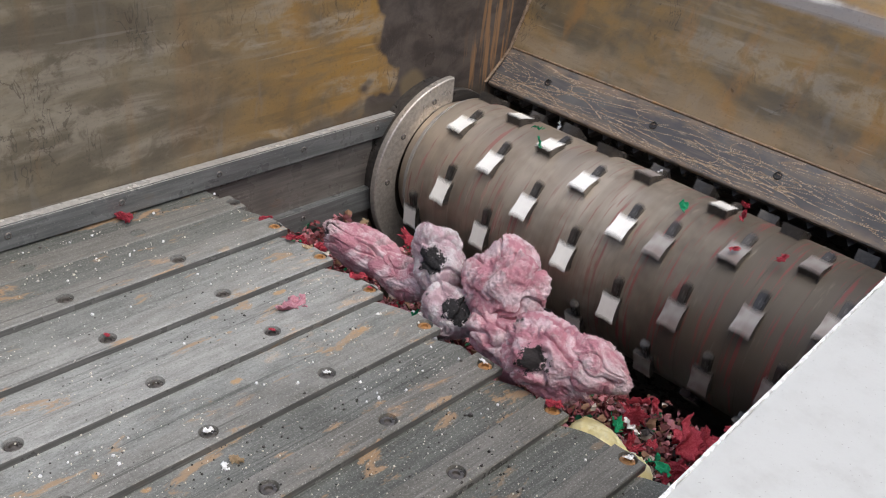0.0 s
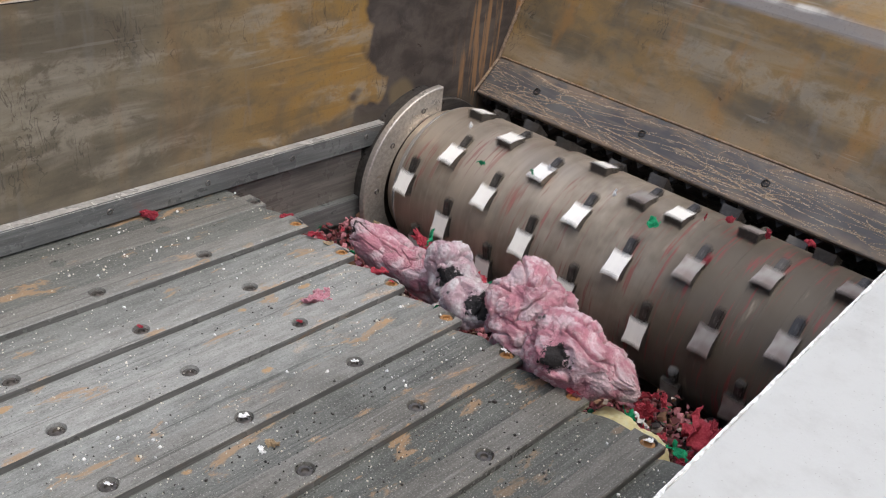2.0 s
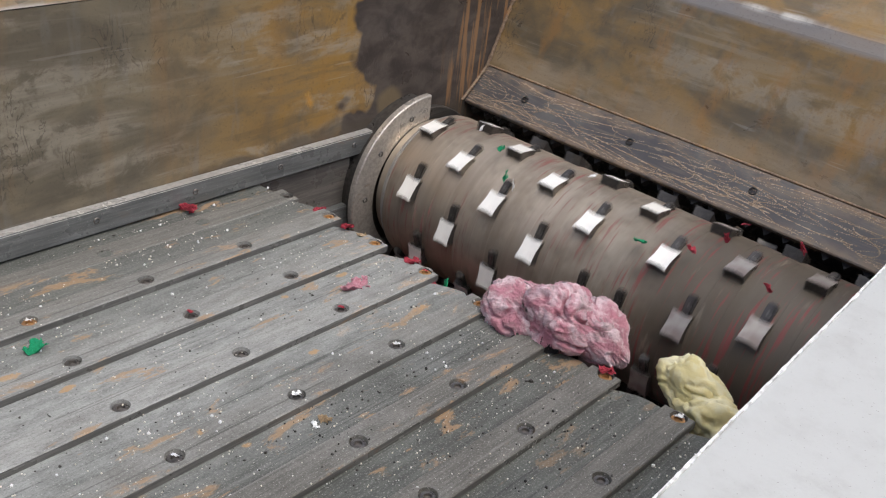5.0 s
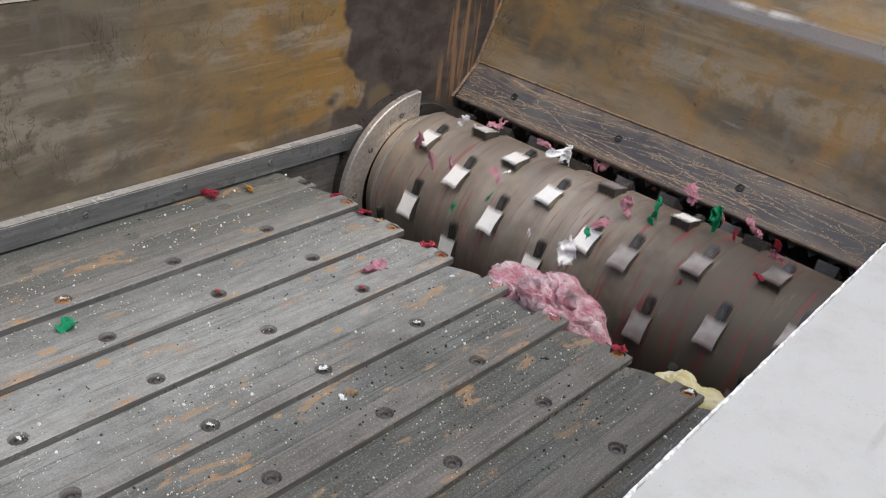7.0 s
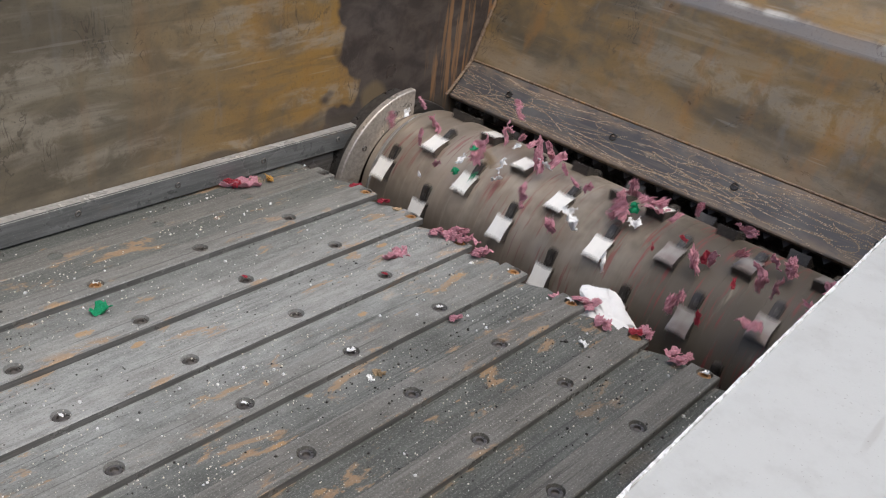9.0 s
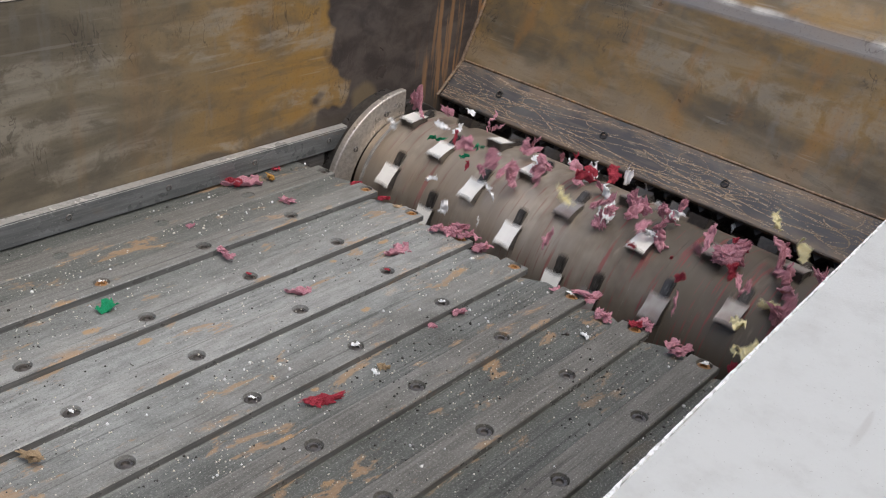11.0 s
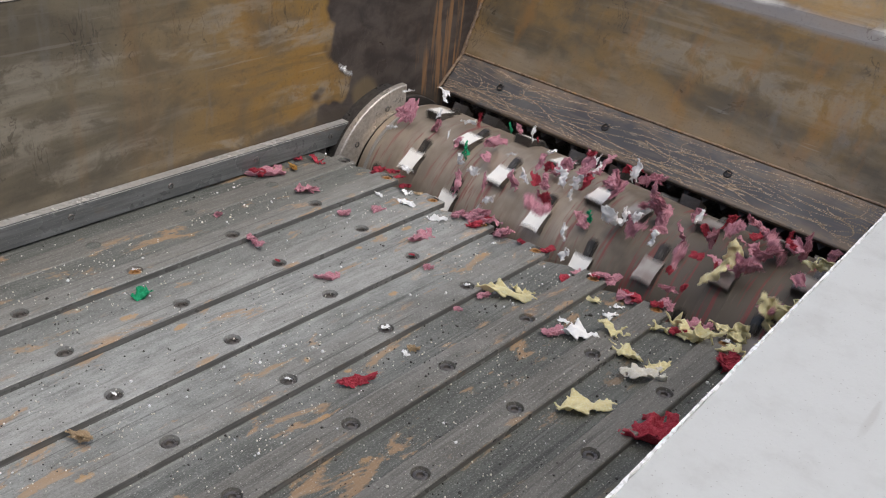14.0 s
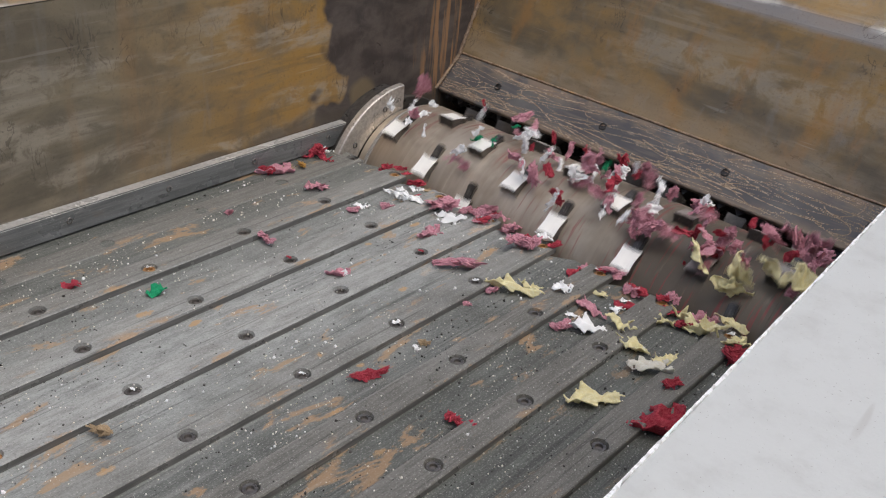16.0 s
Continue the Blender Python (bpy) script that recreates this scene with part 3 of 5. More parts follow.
def knife_mesh():
    """A square knife with hollow-ground edges; x across, y back along the rim, z out."""
    bm = bmesh.new()
    n = 5
    h = 0.0185
    def edge(p, q):
        out = []
        for i in range(n):
            f = i / n
            x, y = p[0] + (q[0] - p[0]) * f, p[1] + (q[1] - p[1]) * f
            k = 1 - 0.09 * math.sin(math.pi * f)
            out.append((x * k, y * k))
        return out
    cs = [(-h, -0.023), (h, -0.023), (h, 0.021), (-h, 0.021)]
    outline = [p for i in range(4) for p in edge(cs[i], cs[(i + 1) % 4])]
    low = [bm.verts.new((x * 0.9, y * 0.9, -0.026)) for x, y in outline]
    top = [bm.verts.new((x, y, 0.004 - y * 0.22)) for x, y in outline]
    mid = bm.verts.new((0, 0, 0.0035))
    m = len(outline)
    for i in range(m):
        j = (i + 1) % m
        bm.faces.new((low[i], low[j], top[j], top[i]))
        bm.faces.new((top[i], top[j], mid))
    bm.faces.new(low[::-1])
    return bm


def pocket_mesh():
    """A dark block behind a knife, standing in for the shade in its pocket."""
    bm = box(-0.006, 0.011, 0.018, 0.054, -0.02, -0.0050, 0.003)
    return bm


rotor = empty("rotor", Matrix.Translation((0, AXIS_Y, AXIS_Z)))
tagged(rotor, "brown burnished steel shredder rotor with bright square knives", "rotor")
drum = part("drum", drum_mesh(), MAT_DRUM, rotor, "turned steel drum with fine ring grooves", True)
drum.data.set_sharp_from_angle(angle=radians(25))
collar = bmesh.new()
crows = [[collar.verts.new((x, r * math.cos(math.pi * i / 40), r * math.sin(math.pi * i / 40))) for i in range(80)] for x, r in ((-0.006, 0.142), (-0.006, 0.153), (0.008, 0.1625), (0.0095, 0.1625), (0.0095, 0.142))]
for p, q in zip(crows, crows[1:] + crows[:1]):
    for i in range(80):
        collar.faces.new((p[i], p[(i + 1) % 80], q[(i + 1) % 80], q[i]))
part("collar", collar, MAT_RING, rotor, "bright turned end collar", True).data.set_sharp_from_angle(angle=radians(30))
knife0, pocket0 = None, None
for k in range(RINGS):
    kk = k if k <= 13 else 26 - k
    for j in range(3):
        th = radians(105.3 - 45.0 * kk + 120 * j)  # angle from the ram side, upwards, at the start
        # local frame: z radial, y backwards (rising), x along the axis
        n = Vector((0, -math.cos(th), math.sin(th)))
        tau = Vector((0, math.sin(th), math.cos(th)))
        m = Matrix((Vector((1, 0, 0)), tau, n)).transposed().to_4x4()
        m.translation = Vector((RING_X + RING_STEP * k, 0, 0)) + n * 0.1755
        if knife0 is None:
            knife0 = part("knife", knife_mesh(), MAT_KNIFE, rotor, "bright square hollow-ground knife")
            pocket0 = part("shaded_pocket", pocket_mesh(), MAT_DARK, rotor)
            # only the tops carry the painted reflection; sides are dark steel
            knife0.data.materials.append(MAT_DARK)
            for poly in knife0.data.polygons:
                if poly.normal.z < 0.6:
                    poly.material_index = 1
            a, b = knife0, pocket0
        else:
            a, b = new("knife", knife0.data), new("shaded_pocket", pocket0.data)
            a["label"] = knife0["label"]
            a.parent = b.parent = rotor
        a.matrix_local = b.matrix_local = m
        # knives towards the flange painted dimmer, as out of the bright reflection
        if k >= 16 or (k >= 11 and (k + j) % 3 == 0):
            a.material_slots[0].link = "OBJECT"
            a.material_slots[0].material = MAT_KNIFE_SHADED
            a["label"] = "grey square knife painted as without sky reflection"

# ---- ram ----
ram = empty("ram")
tagged(ram, "grey steel pusher ram of bolted planks with worn toothed front", "ram")
BACK = -1.9
BOLT_Y = [0.1838 - 0.1825 * i for i in range(10)]
rnd = random.Random(4)


def bar_mesh(x0, w0, w1, front, bolts):
    """A bolted bar with a round recess at every bolt."""
    bm = bmesh.new()
    z1, z0, n, r = 0.0, -0.012, 16, 0.0125
    cells = []
    top = front
    for y in bolts:
        lo = y - 0.02
        cells.append(("hole", lo, min(y + 0.02, top), y))
        if y + 0.02 < top:
            cells.append(("flat", y + 0.02, top, 0))
        top = lo
    cells.append(("flat", BACK, top, 0))
    for kind, lo, hi, y in cells:
        if kind == "flat":
            bm.faces.new([bm.verts.new(p) for p in ((w0, lo, z1), (w1, lo, z1), (w1, hi, z1), (w0, hi, z1))])
            continue
        circ, rim, deep = [], [], []
        for i in range(n):
            a = 2 * math.pi * (i + 0.5) / n
            c, s = math.cos(a), math.sin(a)
            k = min((w1 if c > 0 else -w0) / abs(c), ((hi - y) if s > 0 else (y - lo)) / abs(s))
            rim.append(bm.verts.new((c * k, y + s * k, z1)))
            circ.append(bm.verts.new((c * r, y + s * r, z1)))
            deep.append(bm.verts.new((c * r * 0.86, y + s * r * 0.86, z1 - 0.008)))
        for i in range(n):
            j = (i + 1) % n
            bm.faces.new((rim[i], rim[j], circ[j], circ[i]))
            bm.faces.new((circ[i], circ[j], deep[j], deep[i]))
        for cx, cy in ((w0, lo), (w1, lo), (w1, hi), (w0, hi)):
            near = sorted(range(n), key=lambda i: (rim[i].co - Vector((cx, cy, z1))).length)[:2]
            bm.faces.new((rim[near[0]], rim[near[1]], bm.verts.new((cx, cy, z1))))
        bm.faces.new(deep)
    c = 0.0016  # worn edge
    low = lambda p: (p[0] + (c if p[0] > 0 else -c), p[1] + (c if p[1] > 0 else 0.0))
    for a, b in (((w0, BACK), (w0, front)), ((w0, front), (w1, front)), ((w1, front), (w1, BACK))):
        bm.faces.new([bm.verts.new((*a, z1)), bm.verts.new((*b, z1)), bm.verts.new((*low(b), z1 - c)), bm.verts.new((*low(a), z1 - c))])
        bm.faces.new([bm.verts.new((*low(a), z1 - c)), bm.verts.new((*low(b), z1 - c)), bm.verts.new((*low(b), z0)), bm.verts.new((*low(a), z0))])
    bmesh.ops.remove_doubles(bm, verts=bm.verts, dist=1e-5)
    for v in bm.verts:
        v.co.x += x0
    return bm


bolt_me = None
for i in range(10):
    x = PITCH * i
    rg = random.Random(20 + i)
    j = lambda: rg.uniform(-0.003, 0.003)
    lo = x - PITCH + 0.019 if i else WALL_X + 0.003
    hi = x + 0.019
    if i == 9:
        hi = x + 0.04
    if i == 0:
        outline = [(lo, BACK), (hi, BACK), (hi, 0.182), (hi - 0.02, 0.178), (lo + 0.012, 0.17 + j()), (lo, 0.172)]
    else:
        outline = [(lo, BACK), (hi, BACK), (hi, 0.176), (x - 0.024, 0.176 + j()), (x - 0.030, 0.182 + j()), (x - 0.034, 0.196 + j()),
                   (x - 0.046, 0.199 + j()), (x - 0.062, 0.200 + j()), (x - 0.074, 0.190 + j()), (lo + 0.008, 0.183 + j()), (lo, 0.178)]
    part("plate", prism(outline, -0.045, -0.0115, 0.0015), MAT_PLATE, ram)
    bar = part("bar", bar_mesh(x, -0.026, 0.019, 0.194 + rg.uniform(-0.003, 0.002), BOLT_Y), MAT_BAR, ram)
    sunk = -0.0095 if i == 0 else 0.0
    bar.location.z = sunk
    # side faces in a darker steel, their shade put into the colour
    bar.data.materials.append(MAT_SIDE)
    for poly in bar.data.polygons:
        if i and abs(poly.normal.z) < 0.3 and poly.area > 1e-3:
            poly.material_index = 1
    for y in BOLT_Y:
        if bolt_me is None:
            ob = part("bolt", disc(0.0102, -0.0085, -0.003, 14, 0.0055), MAT_BOLT, bar)
            bolt_me = ob.data
        else:
            ob = new("bolt", bolt_me)
            ob.parent = bar
        ob.location = (x, y, 0.0)
        if y > 0.1 and 0 < i < 8 or rg.random() < 0.10:
            ob.material_slots[0].link = "OBJECT"
            ob.material_slots[0].material = MAT_BOLT_RUSTY
            ob["label"] = "rust-orange bolt head"
teeth = [(-0.055, BACK), (1.12, BACK), (1.12, 0.16), (-0.055, 0.16)]
part("body", prism(teeth, -0.40, -0.046), MAT_DARK, ram, "dark steel ram body")

# ---- how the ram and the rotor go ----
RAM = [(0.0, 0.0), (1.0, 0.035), (2.0, 0.0680), (3.0, 0.1005), (4.0, 0.1352), (6.5, 0.2191), (7.5, 0.2530), (8.5, 0.2844), (9.0, 0.2994), (11.5, 0.3331), (12.0, 0.3480), (12.5, 0.3592), (13.0, 0.3692), (13.5, 0.3735), (14.0, 0.3740), (14.5, 0.3807), (15.0, 0.3900), (15.5, 0.3958), (16.0, 0.4014)]
SPIN = [(0, 105.3), (0.4, 104.2), (1.0, 102.3), (1.5, 99.7), (2.0, 98.0), (2.5, 96.0), (3.0, 94.6), (3.5, 94.0), (4.0, 92.5), (6.5, 88.4), (7.0, 87.4), (7.5, 87.9), (8.0, 89.5), (8.5, 90.0), (9.0, 92.7), (11.5, 100.6), (12.0, 102.9), (12.5, 105.7), (13.0, 109.3), (13.5, 97.2), (14.0, 96.6), (14.5, 97.8), (15.0, 100.5), (15.5, 103.0), (16.0, 103.5)]


def ram_at(t):
    return float(np.interp(t, *zip(*RAM)))


def spin_at(t):
    """Degrees that the rotor has turned, down on the ram's side."""
    return 460.4 * t - (float(np.interp(t, *zip(*SPIN))) - 105.3)



# ---- lint, foam and cloth ----
def fluff_material(name, main, pale, dark, dark_at=0.68, spot=None, grime=0.4, nap=0.45):
    a = Mat(name, 0.95)
    big = a.noise(28, 5, None, 0.65, 0.6)
    col = a.mix(a.ramp(big, 0.40, 0.62), main, pale)
    fine = a.noise(260, 4, None, 0.75)
    col = a.mix(a.math("MULTIPLY", a.ramp(fine, 0.5, 0.75), grime), col, tuple(0.6 * c for c in main))
    col = a.mix(a.ramp(a.noise(17, 3, a.scaled(1, 1, 1, (2, 5, 1))), dark_at, dark_at + 0.05), col, dark)
    if nap > 0.8:
        col = a.mix(a.math("MULTIPLY", a.ramp(a.noise(21, 5, a.scaled(1, 1, 1, (6, 2, 9)), 0.65, 0.8), 0.54, 0.66), 0.5), col, (0.30, 0.225, 0.205))
    if spot:
        vd = a.n("ShaderNodeVectorMath")
        vd.operation = "DISTANCE"
        a.put(vd.inputs[0], a.co)
        vd.inputs[1].default_value = spot[:3]
        d = a.math("ADD", vd.outputs["Value"], a.math("MULTIPLY", a.math("SUBTRACT", a.noise(75, 5, None, 0.7), 0.5), 0.06))
        col = a.mix(a.ramp(d, spot[3] + 0.003, spot[3]), col, dark)
    m = a.done(col, fine, nap, 0.004)
    tr, mx = a.n("ShaderNodeBsdfTranslucent"), a.n("ShaderNodeMixShader")
    a.put(tr.inputs[0], col)
    mx.inputs[0].default_value = 0.2
    a.t.links.new(a.b.outputs[0], mx.inputs[1])
    a.t.links.new(tr.outputs[0], mx.inputs[2])
    a.t.links.new(mx.outputs[0], a.t.nodes["Material Output"].inputs[0])
    return m


CLOTH = {
    "pink": fluff_material("dusty_pink_lint", (0.57, 0.22, 0.28), (0.73, 0.43, 0.48), (0.36, 0.11, 0.15), 0.75),
    "red": fluff_material("red_lint", (0.42, 0.03, 0.055), (0.56, 0.09, 0.12), (0.16, 0.01, 0.02), 0.75),
    "white": fluff_material("white_wadding", (0.95, 0.95, 0.94), (0.97, 0.97, 0.96), (0.86, 0.85, 0.84), 0.75, None, 0.05, 0.2),
    "cream": fluff_material("cream_wadding", (0.78, 0.74, 0.62), (0.88, 0.86, 0.8), (0.62, 0.57, 0.46), 0.75, None, 0.15),
    "yellow": fluff_material("yellow_foam", (0.86, 0.77, 0.40), (0.93, 0.88, 0.61), (0.68, 0.56, 0.24), 0.75, None, 0.12),
    "green": fluff_material("green_plastic", (0.015, 0.30, 0.12), (0.03, 0.42, 0.2), (0.01, 0.2, 0.08), 0.75),
    "tan": fluff_material("tan_foam", (0.42, 0.3, 0.17), (0.55, 0.42, 0.27), (0.3, 0.2, 0.1), 0.75),
    "ochre": fluff_material("ochre_foam", (0.5, 0.26, 0.05), (0.6, 0.36, 0.1), (0.3, 0.15, 0.03), 0.75),
}
MAT_LUMP = fluff_material("matted_pink_fleece", (0.67, 0.31, 0.37), (0.92, 0.74, 0.77), (0.09, 0.07, 0.07), 0.64, None, 0.35, 0.9)
MAT_LUMP_STAINED = fluff_material("stained_pink_fleece", (0.65, 0.29, 0.35), (0.90, 0.70, 0.74), (0.045, 0.04, 0.04), 0.64, (-0.005, -0.05, 0.022, 0.018), 0.35, 0.9)
MAT_LUMP_PALE = fluff_material("matted_pale_fleece", (0.70, 0.50, 0.55), (0.93, 0.87, 0.88), (0.04, 0.038, 0.04), 0.615, (0.016, -0.026, 0.022, 0.019), 0.35, 0.9)
WORDS = {"pink": "dusty pink", "red": "bright red", "white": "white", "cream": "cream", "yellow": "pale yellow", "green": "green", "tan": "tan", "ochre": "ochre"}
STUFF = {"pink": "lint", "red": "lint", "white": "wadding", "cream": "wadding", "yellow": "foam", "green": "plastic film", "tan": "foam", "ochre": "foam"}


def lump_mesh(rx, ry, rz, seed, sub=4, fold=0.16, hair=0.05, point=0.0):
    """A matted bundle: an uneven body with a few deep folds, a rough skin and loose fibres."""
    bm = bmesh.new()
    bmesh.ops.create_icosphere(bm, subdivisions=sub, radius=1.0)
    off = Vector((seed * 3.1, seed * 1.7, seed * 2.3))
    for v in bm.verts:
        d = v.co.normalized()
        warp = d + 0.35 * Vector((noise.noise(d * 2 + off), noise.noise(d * 2 - off), noise.noise(d * 2 + off * 2)))
        big = noise.noise(d * 1.2 + off)
        crease = max(0.0, 1.0 - abs(noise.noise(warp * 1.25 + off * 1.3)) * 9.0)
        mid = noise.noise(warp * 4.0 + off)
        fine = 0.5 * noise.noise(d * 10.0 + off) + 0.8 * noise.noise(d * 24.0 + off) + 0.9 * noise.noise(d * 52.0 + off)
        r = 1.0 + 0.40 * big - fold * crease * 1.3 + 0.06 * mid + hair * fine
        x = d.x * r
        k = 1.0 - point * max(0.0, x)
        v.co = Vector((x * rx, d.y * r * ry * k, d.z * r * rz * k))
    return bm


def fibre_mesh(me, count, seed):
    """Loose curved fibres standing off a bundle's skin."""
    bm = bmesh.new()
    rg = random.Random(seed)
    for _ in range(count):
        p = me.vertices[rg.randrange(len(me.vertices))].co.copy()
        out = (p.normalized() + Vector((rg.uniform(-1, 1), rg.uniform(-1, 1), rg.uniform(-1, 1))) * 1.6).normalized()
        ln = rg.uniform(0.0015, 0.005)
        sd = out.cross(Vector((rg.uniform(-1, 1), rg.uniform(-1, 1), rg.uniform(-1, 1)))).normalized() * rg.uniform(0.00012, 0.0003)
        q = p + out * ln + Vector((rg.uniform(-1, 1), rg.uniform(-1, 1), rg.uniform(-1, 1))) * ln * 0.4
        m = p + out * ln * 0.5
        a, b, c, d, e = (bm.verts.new(w) for w in (p - sd - out * 0.002, p + sd - out * 0.002, m + sd * 0.7, m - sd * 0.7, q))
        bm.faces.new((a, b, c, d))
        bm.faces.new((d, c, e))
    return bm


def tuft_mesh(seed):
    """A matted tuft one unit long: small ragged wads run together, with stray fibres."""
    rg = random.Random(seed * 7 + 3)
    bm = bmesh.new()
    at, heading = Vector((0, 0, 0)), rg.uniform(-0.6, 0.6)
    for k in range(rg.randint(6, 10)):
        made = bmesh.ops.create_icosphere(bm, subdivisions=3, radius=1.0)["verts"]
        size = Vector((rg.uniform(0.10, 0.24), rg.uniform(0.06, 0.14), rg.uniform(0.03, 0.07)))
        spin = Euler((rg.uniform(-0.7, 0.7), rg.uniform(-0.7, 0.7), heading + rg.uniform(-1.2, 1.2))).to_matrix()
        off = Vector((seed * 5.3 + k, seed * 2.9, k * 4.1))
        for v in made:
            d = v.co.normalized()
            r = 1.0 + 0.55 * noise.noise(d * 1.6 + off) + 0.70 * noise.noise(d * 4.2 + off) + 0.85 * noise.noise(d * 8.0 + off)
            p = d * max(0.2, r)
            v.co = at + spin @ Vector((p.x * size.x, p.y * size.y, p.z * size.z))
        heading += rg.uniform(-0.7, 0.7)
        at = at * 0.9 + Vector((math.cos(heading) * 0.12, math.sin(heading) * 0.10, rg.uniform(-0.02, 0.04)))
        if k % 4 == 3:
            at = Vector((rg.uniform(-0.1, 0.15), rg.uniform(-0.15, 0.15), 0.02))
            heading = rg.uniform(-3, 3)
    roots = [v.co.copy() for v in bm.verts]
    for _ in range(130):
        p = rg.choice(roots)
        out = Vector((rg.gauss(0, 1), rg.gauss(0, 1), rg.gauss(0, 0.6))).normalized()
        sd = out.cross(Vector((rg.gauss(0, 1), rg.gauss(0, 1), rg.gauss(0, 1)))).normalized() * rg.uniform(0.004, 0.009)
        bm.faces.new([bm.verts.new(w) for w in (p - sd - out * 0.03, p + sd - out * 0.03, p + out * rg.uniform(0.03, 0.10))])
    return bm


def sheet_mesh(seed):
    """A torn sheet one unit long: ragged arms and notches, folded and crinkled, with thickness."""
    rg = random.Random(seed * 11 + 5)
    bm = bmesh.new()
    nx, ny = 34, 22
    slim = rg.uniform(0.24, 0.42)
    arms = [(rg.uniform(-0.35, 0.35), rg.uniform(-0.12, 0.12), rg.uniform(0, 6.3), rg.uniform(0.25, 0.5)) for _ in range(3)]

    def inside(x, y):
        d = 0.85 - math.hypot(x / 0.42, y / slim)
        for ax, ay, an, ln in arms:
            ux, uy = math.cos(an), math.sin(an)
            s = (x - ax) * ux + (y - ay) * uy
            w = abs(-(x - ax) * uy + (y - ay) * ux)
            if 0 < s < ln:
                d = max(d, 0.35 - w / 0.16)
        q = Vector((x, y, seed * 1.7))
        return d + 0.50 * noise.noise(q * 4.5) + 0.30 * noise.noise(q * 13.0) > -0.05

    grid = {}
    for i in range(nx + 1):
        for j in range(ny + 1):
            grid[i, j] = ((i / nx - 0.5) * 1.3 + rg.uniform(-0.012, 0.012), (j / ny - 0.5) * 0.95 + rg.uniform(-0.012, 0.012))
    cells = {(i, j) for i in range(nx) for j in range(ny) if inside((grid[i, j][0] + grid[i + 1, j + 1][0]) / 2, (grid[i, j][1] + grid[i + 1, j + 1][1]) / 2)}
    best = set()
    while cells:
        todo, isle = [cells.pop()], set()
        while todo:
            c = todo.pop()
            isle.add(c)
            for e in ((c[0] + 1, c[1]), (c[0] - 1, c[1]), (c[0], c[1] + 1), (c[0], c[1] - 1)):
                if e in cells:
                    cells.discard(e)
                    todo.append(e)
        if len(isle) > len(best):
            best = isle
    made = {}
    lean = rg.uniform(0.4, 1.1)
    for i, j in sorted(best):
        for c in ((i, j), (i + 1, j), (i + 1, j + 1), (i, j + 1)):
            if c not in made:
                x, y = grid[c]
                q = Vector((x, y, seed * 1.9))
                fold = 0.16 * (1 - 3 * abs(noise.noise(q * 2.6))) + 0.09 * (1 - 3 * abs(noise.noise(q * 6.0 + Vector((3, 1, 0))))) + 0.05 * noise.noise(q * 15.0)
                turn = y * lean * 2.4
                made[c] = bm.verts.new((x + 0.06 * noise.noise(q * 5), math.sin(turn) / (lean * 2.4) + 0.06 * noise.noise(q * 5 + Vector((7, 2, 1))), (1 - math.cos(turn)) / (lean * 2.4) * 0.9 + fold))
        bm.faces.new([made[c] for c in ((i, j), (i + 1, j), (i + 1, j + 1), (i, j + 1))])
    for _ in range(2):
        bmesh.ops.smooth_vert(bm, verts=bm.verts[:], factor=0.45, use_axis_x=True, use_axis_y=True, use_axis_z=True)
    bmesh.ops.recalc_face_normals(bm, faces=bm.faces)
    bmesh.ops.solidify(bm, geom=bm.faces[:], thickness=0.022)
    return bm


def unit(bm):
    """Scales to one unit along x, centred, with the underside at zero."""
    lo = [min(v.co[k] for v in bm.verts) for k in range(3)]
    hi = [max(v.co[k] for v in bm.verts) for k in range(3)]
    mid = Vector(((lo[0] + hi[0]) / 2, (lo[1] + hi[1]) / 2, lo[2]))
    for v in bm.verts:
        v.co = (v.co - mid) / (hi[0] - lo[0])
    return bm


SHREDS = []
for i in range(24):
    me = bpy.data.meshes.new("shred")
    bmt = unit(sheet_mesh(i + 1) if i >= 10 else tuft_mesh(i + 1))
    bmesh.ops.recalc_face_normals(bmt, faces=bmt.faces)
    bmt.to_mesh(me)
    bmt.free()
    me.materials.append(CLOTH["pink"])
    for poly in me.polygons:
        poly.use_smooth = i >= 10
    SHREDS.append(me)
rnd = random.Random(11)
MOVES = []  # (thing, rows) for motions()


def shred(kind, length, flat, group, where):
    ob = new(STUFF[kind].split()[0] + "_scrap", rnd.choice(SHREDS[10:] if kind in ("white", "yellow", "green", "cream") else SHREDS[:10] + SHREDS[14:20]))
    ob.material_slots[0].link = "OBJECT"
    ob.material_slots[0].material = CLOTH[kind]
    ob.scale = (length, length * flat, length * rnd.uniform(0.75, 1.1) * (0.5 + 0.5 * flat))
    size = "small" if length < 0.03 else "torn"
    return tagged(ob, f"{size} crumpled {WORDS[kind]} {STUFF[kind]} scrap {where}", "scrap", group)


def on_drum(x, deg, r):
    a = radians(deg)
    return Vector((x, AXIS_Y - r * math.cos(a), AXIS_Z + r * math.sin(a)))


def tumble(rows):
    """Rows of (t, place, turn) made into poses."""
    return [(t, pose(p[0], p[1], p[2], *w)) for t, p, w in rows]


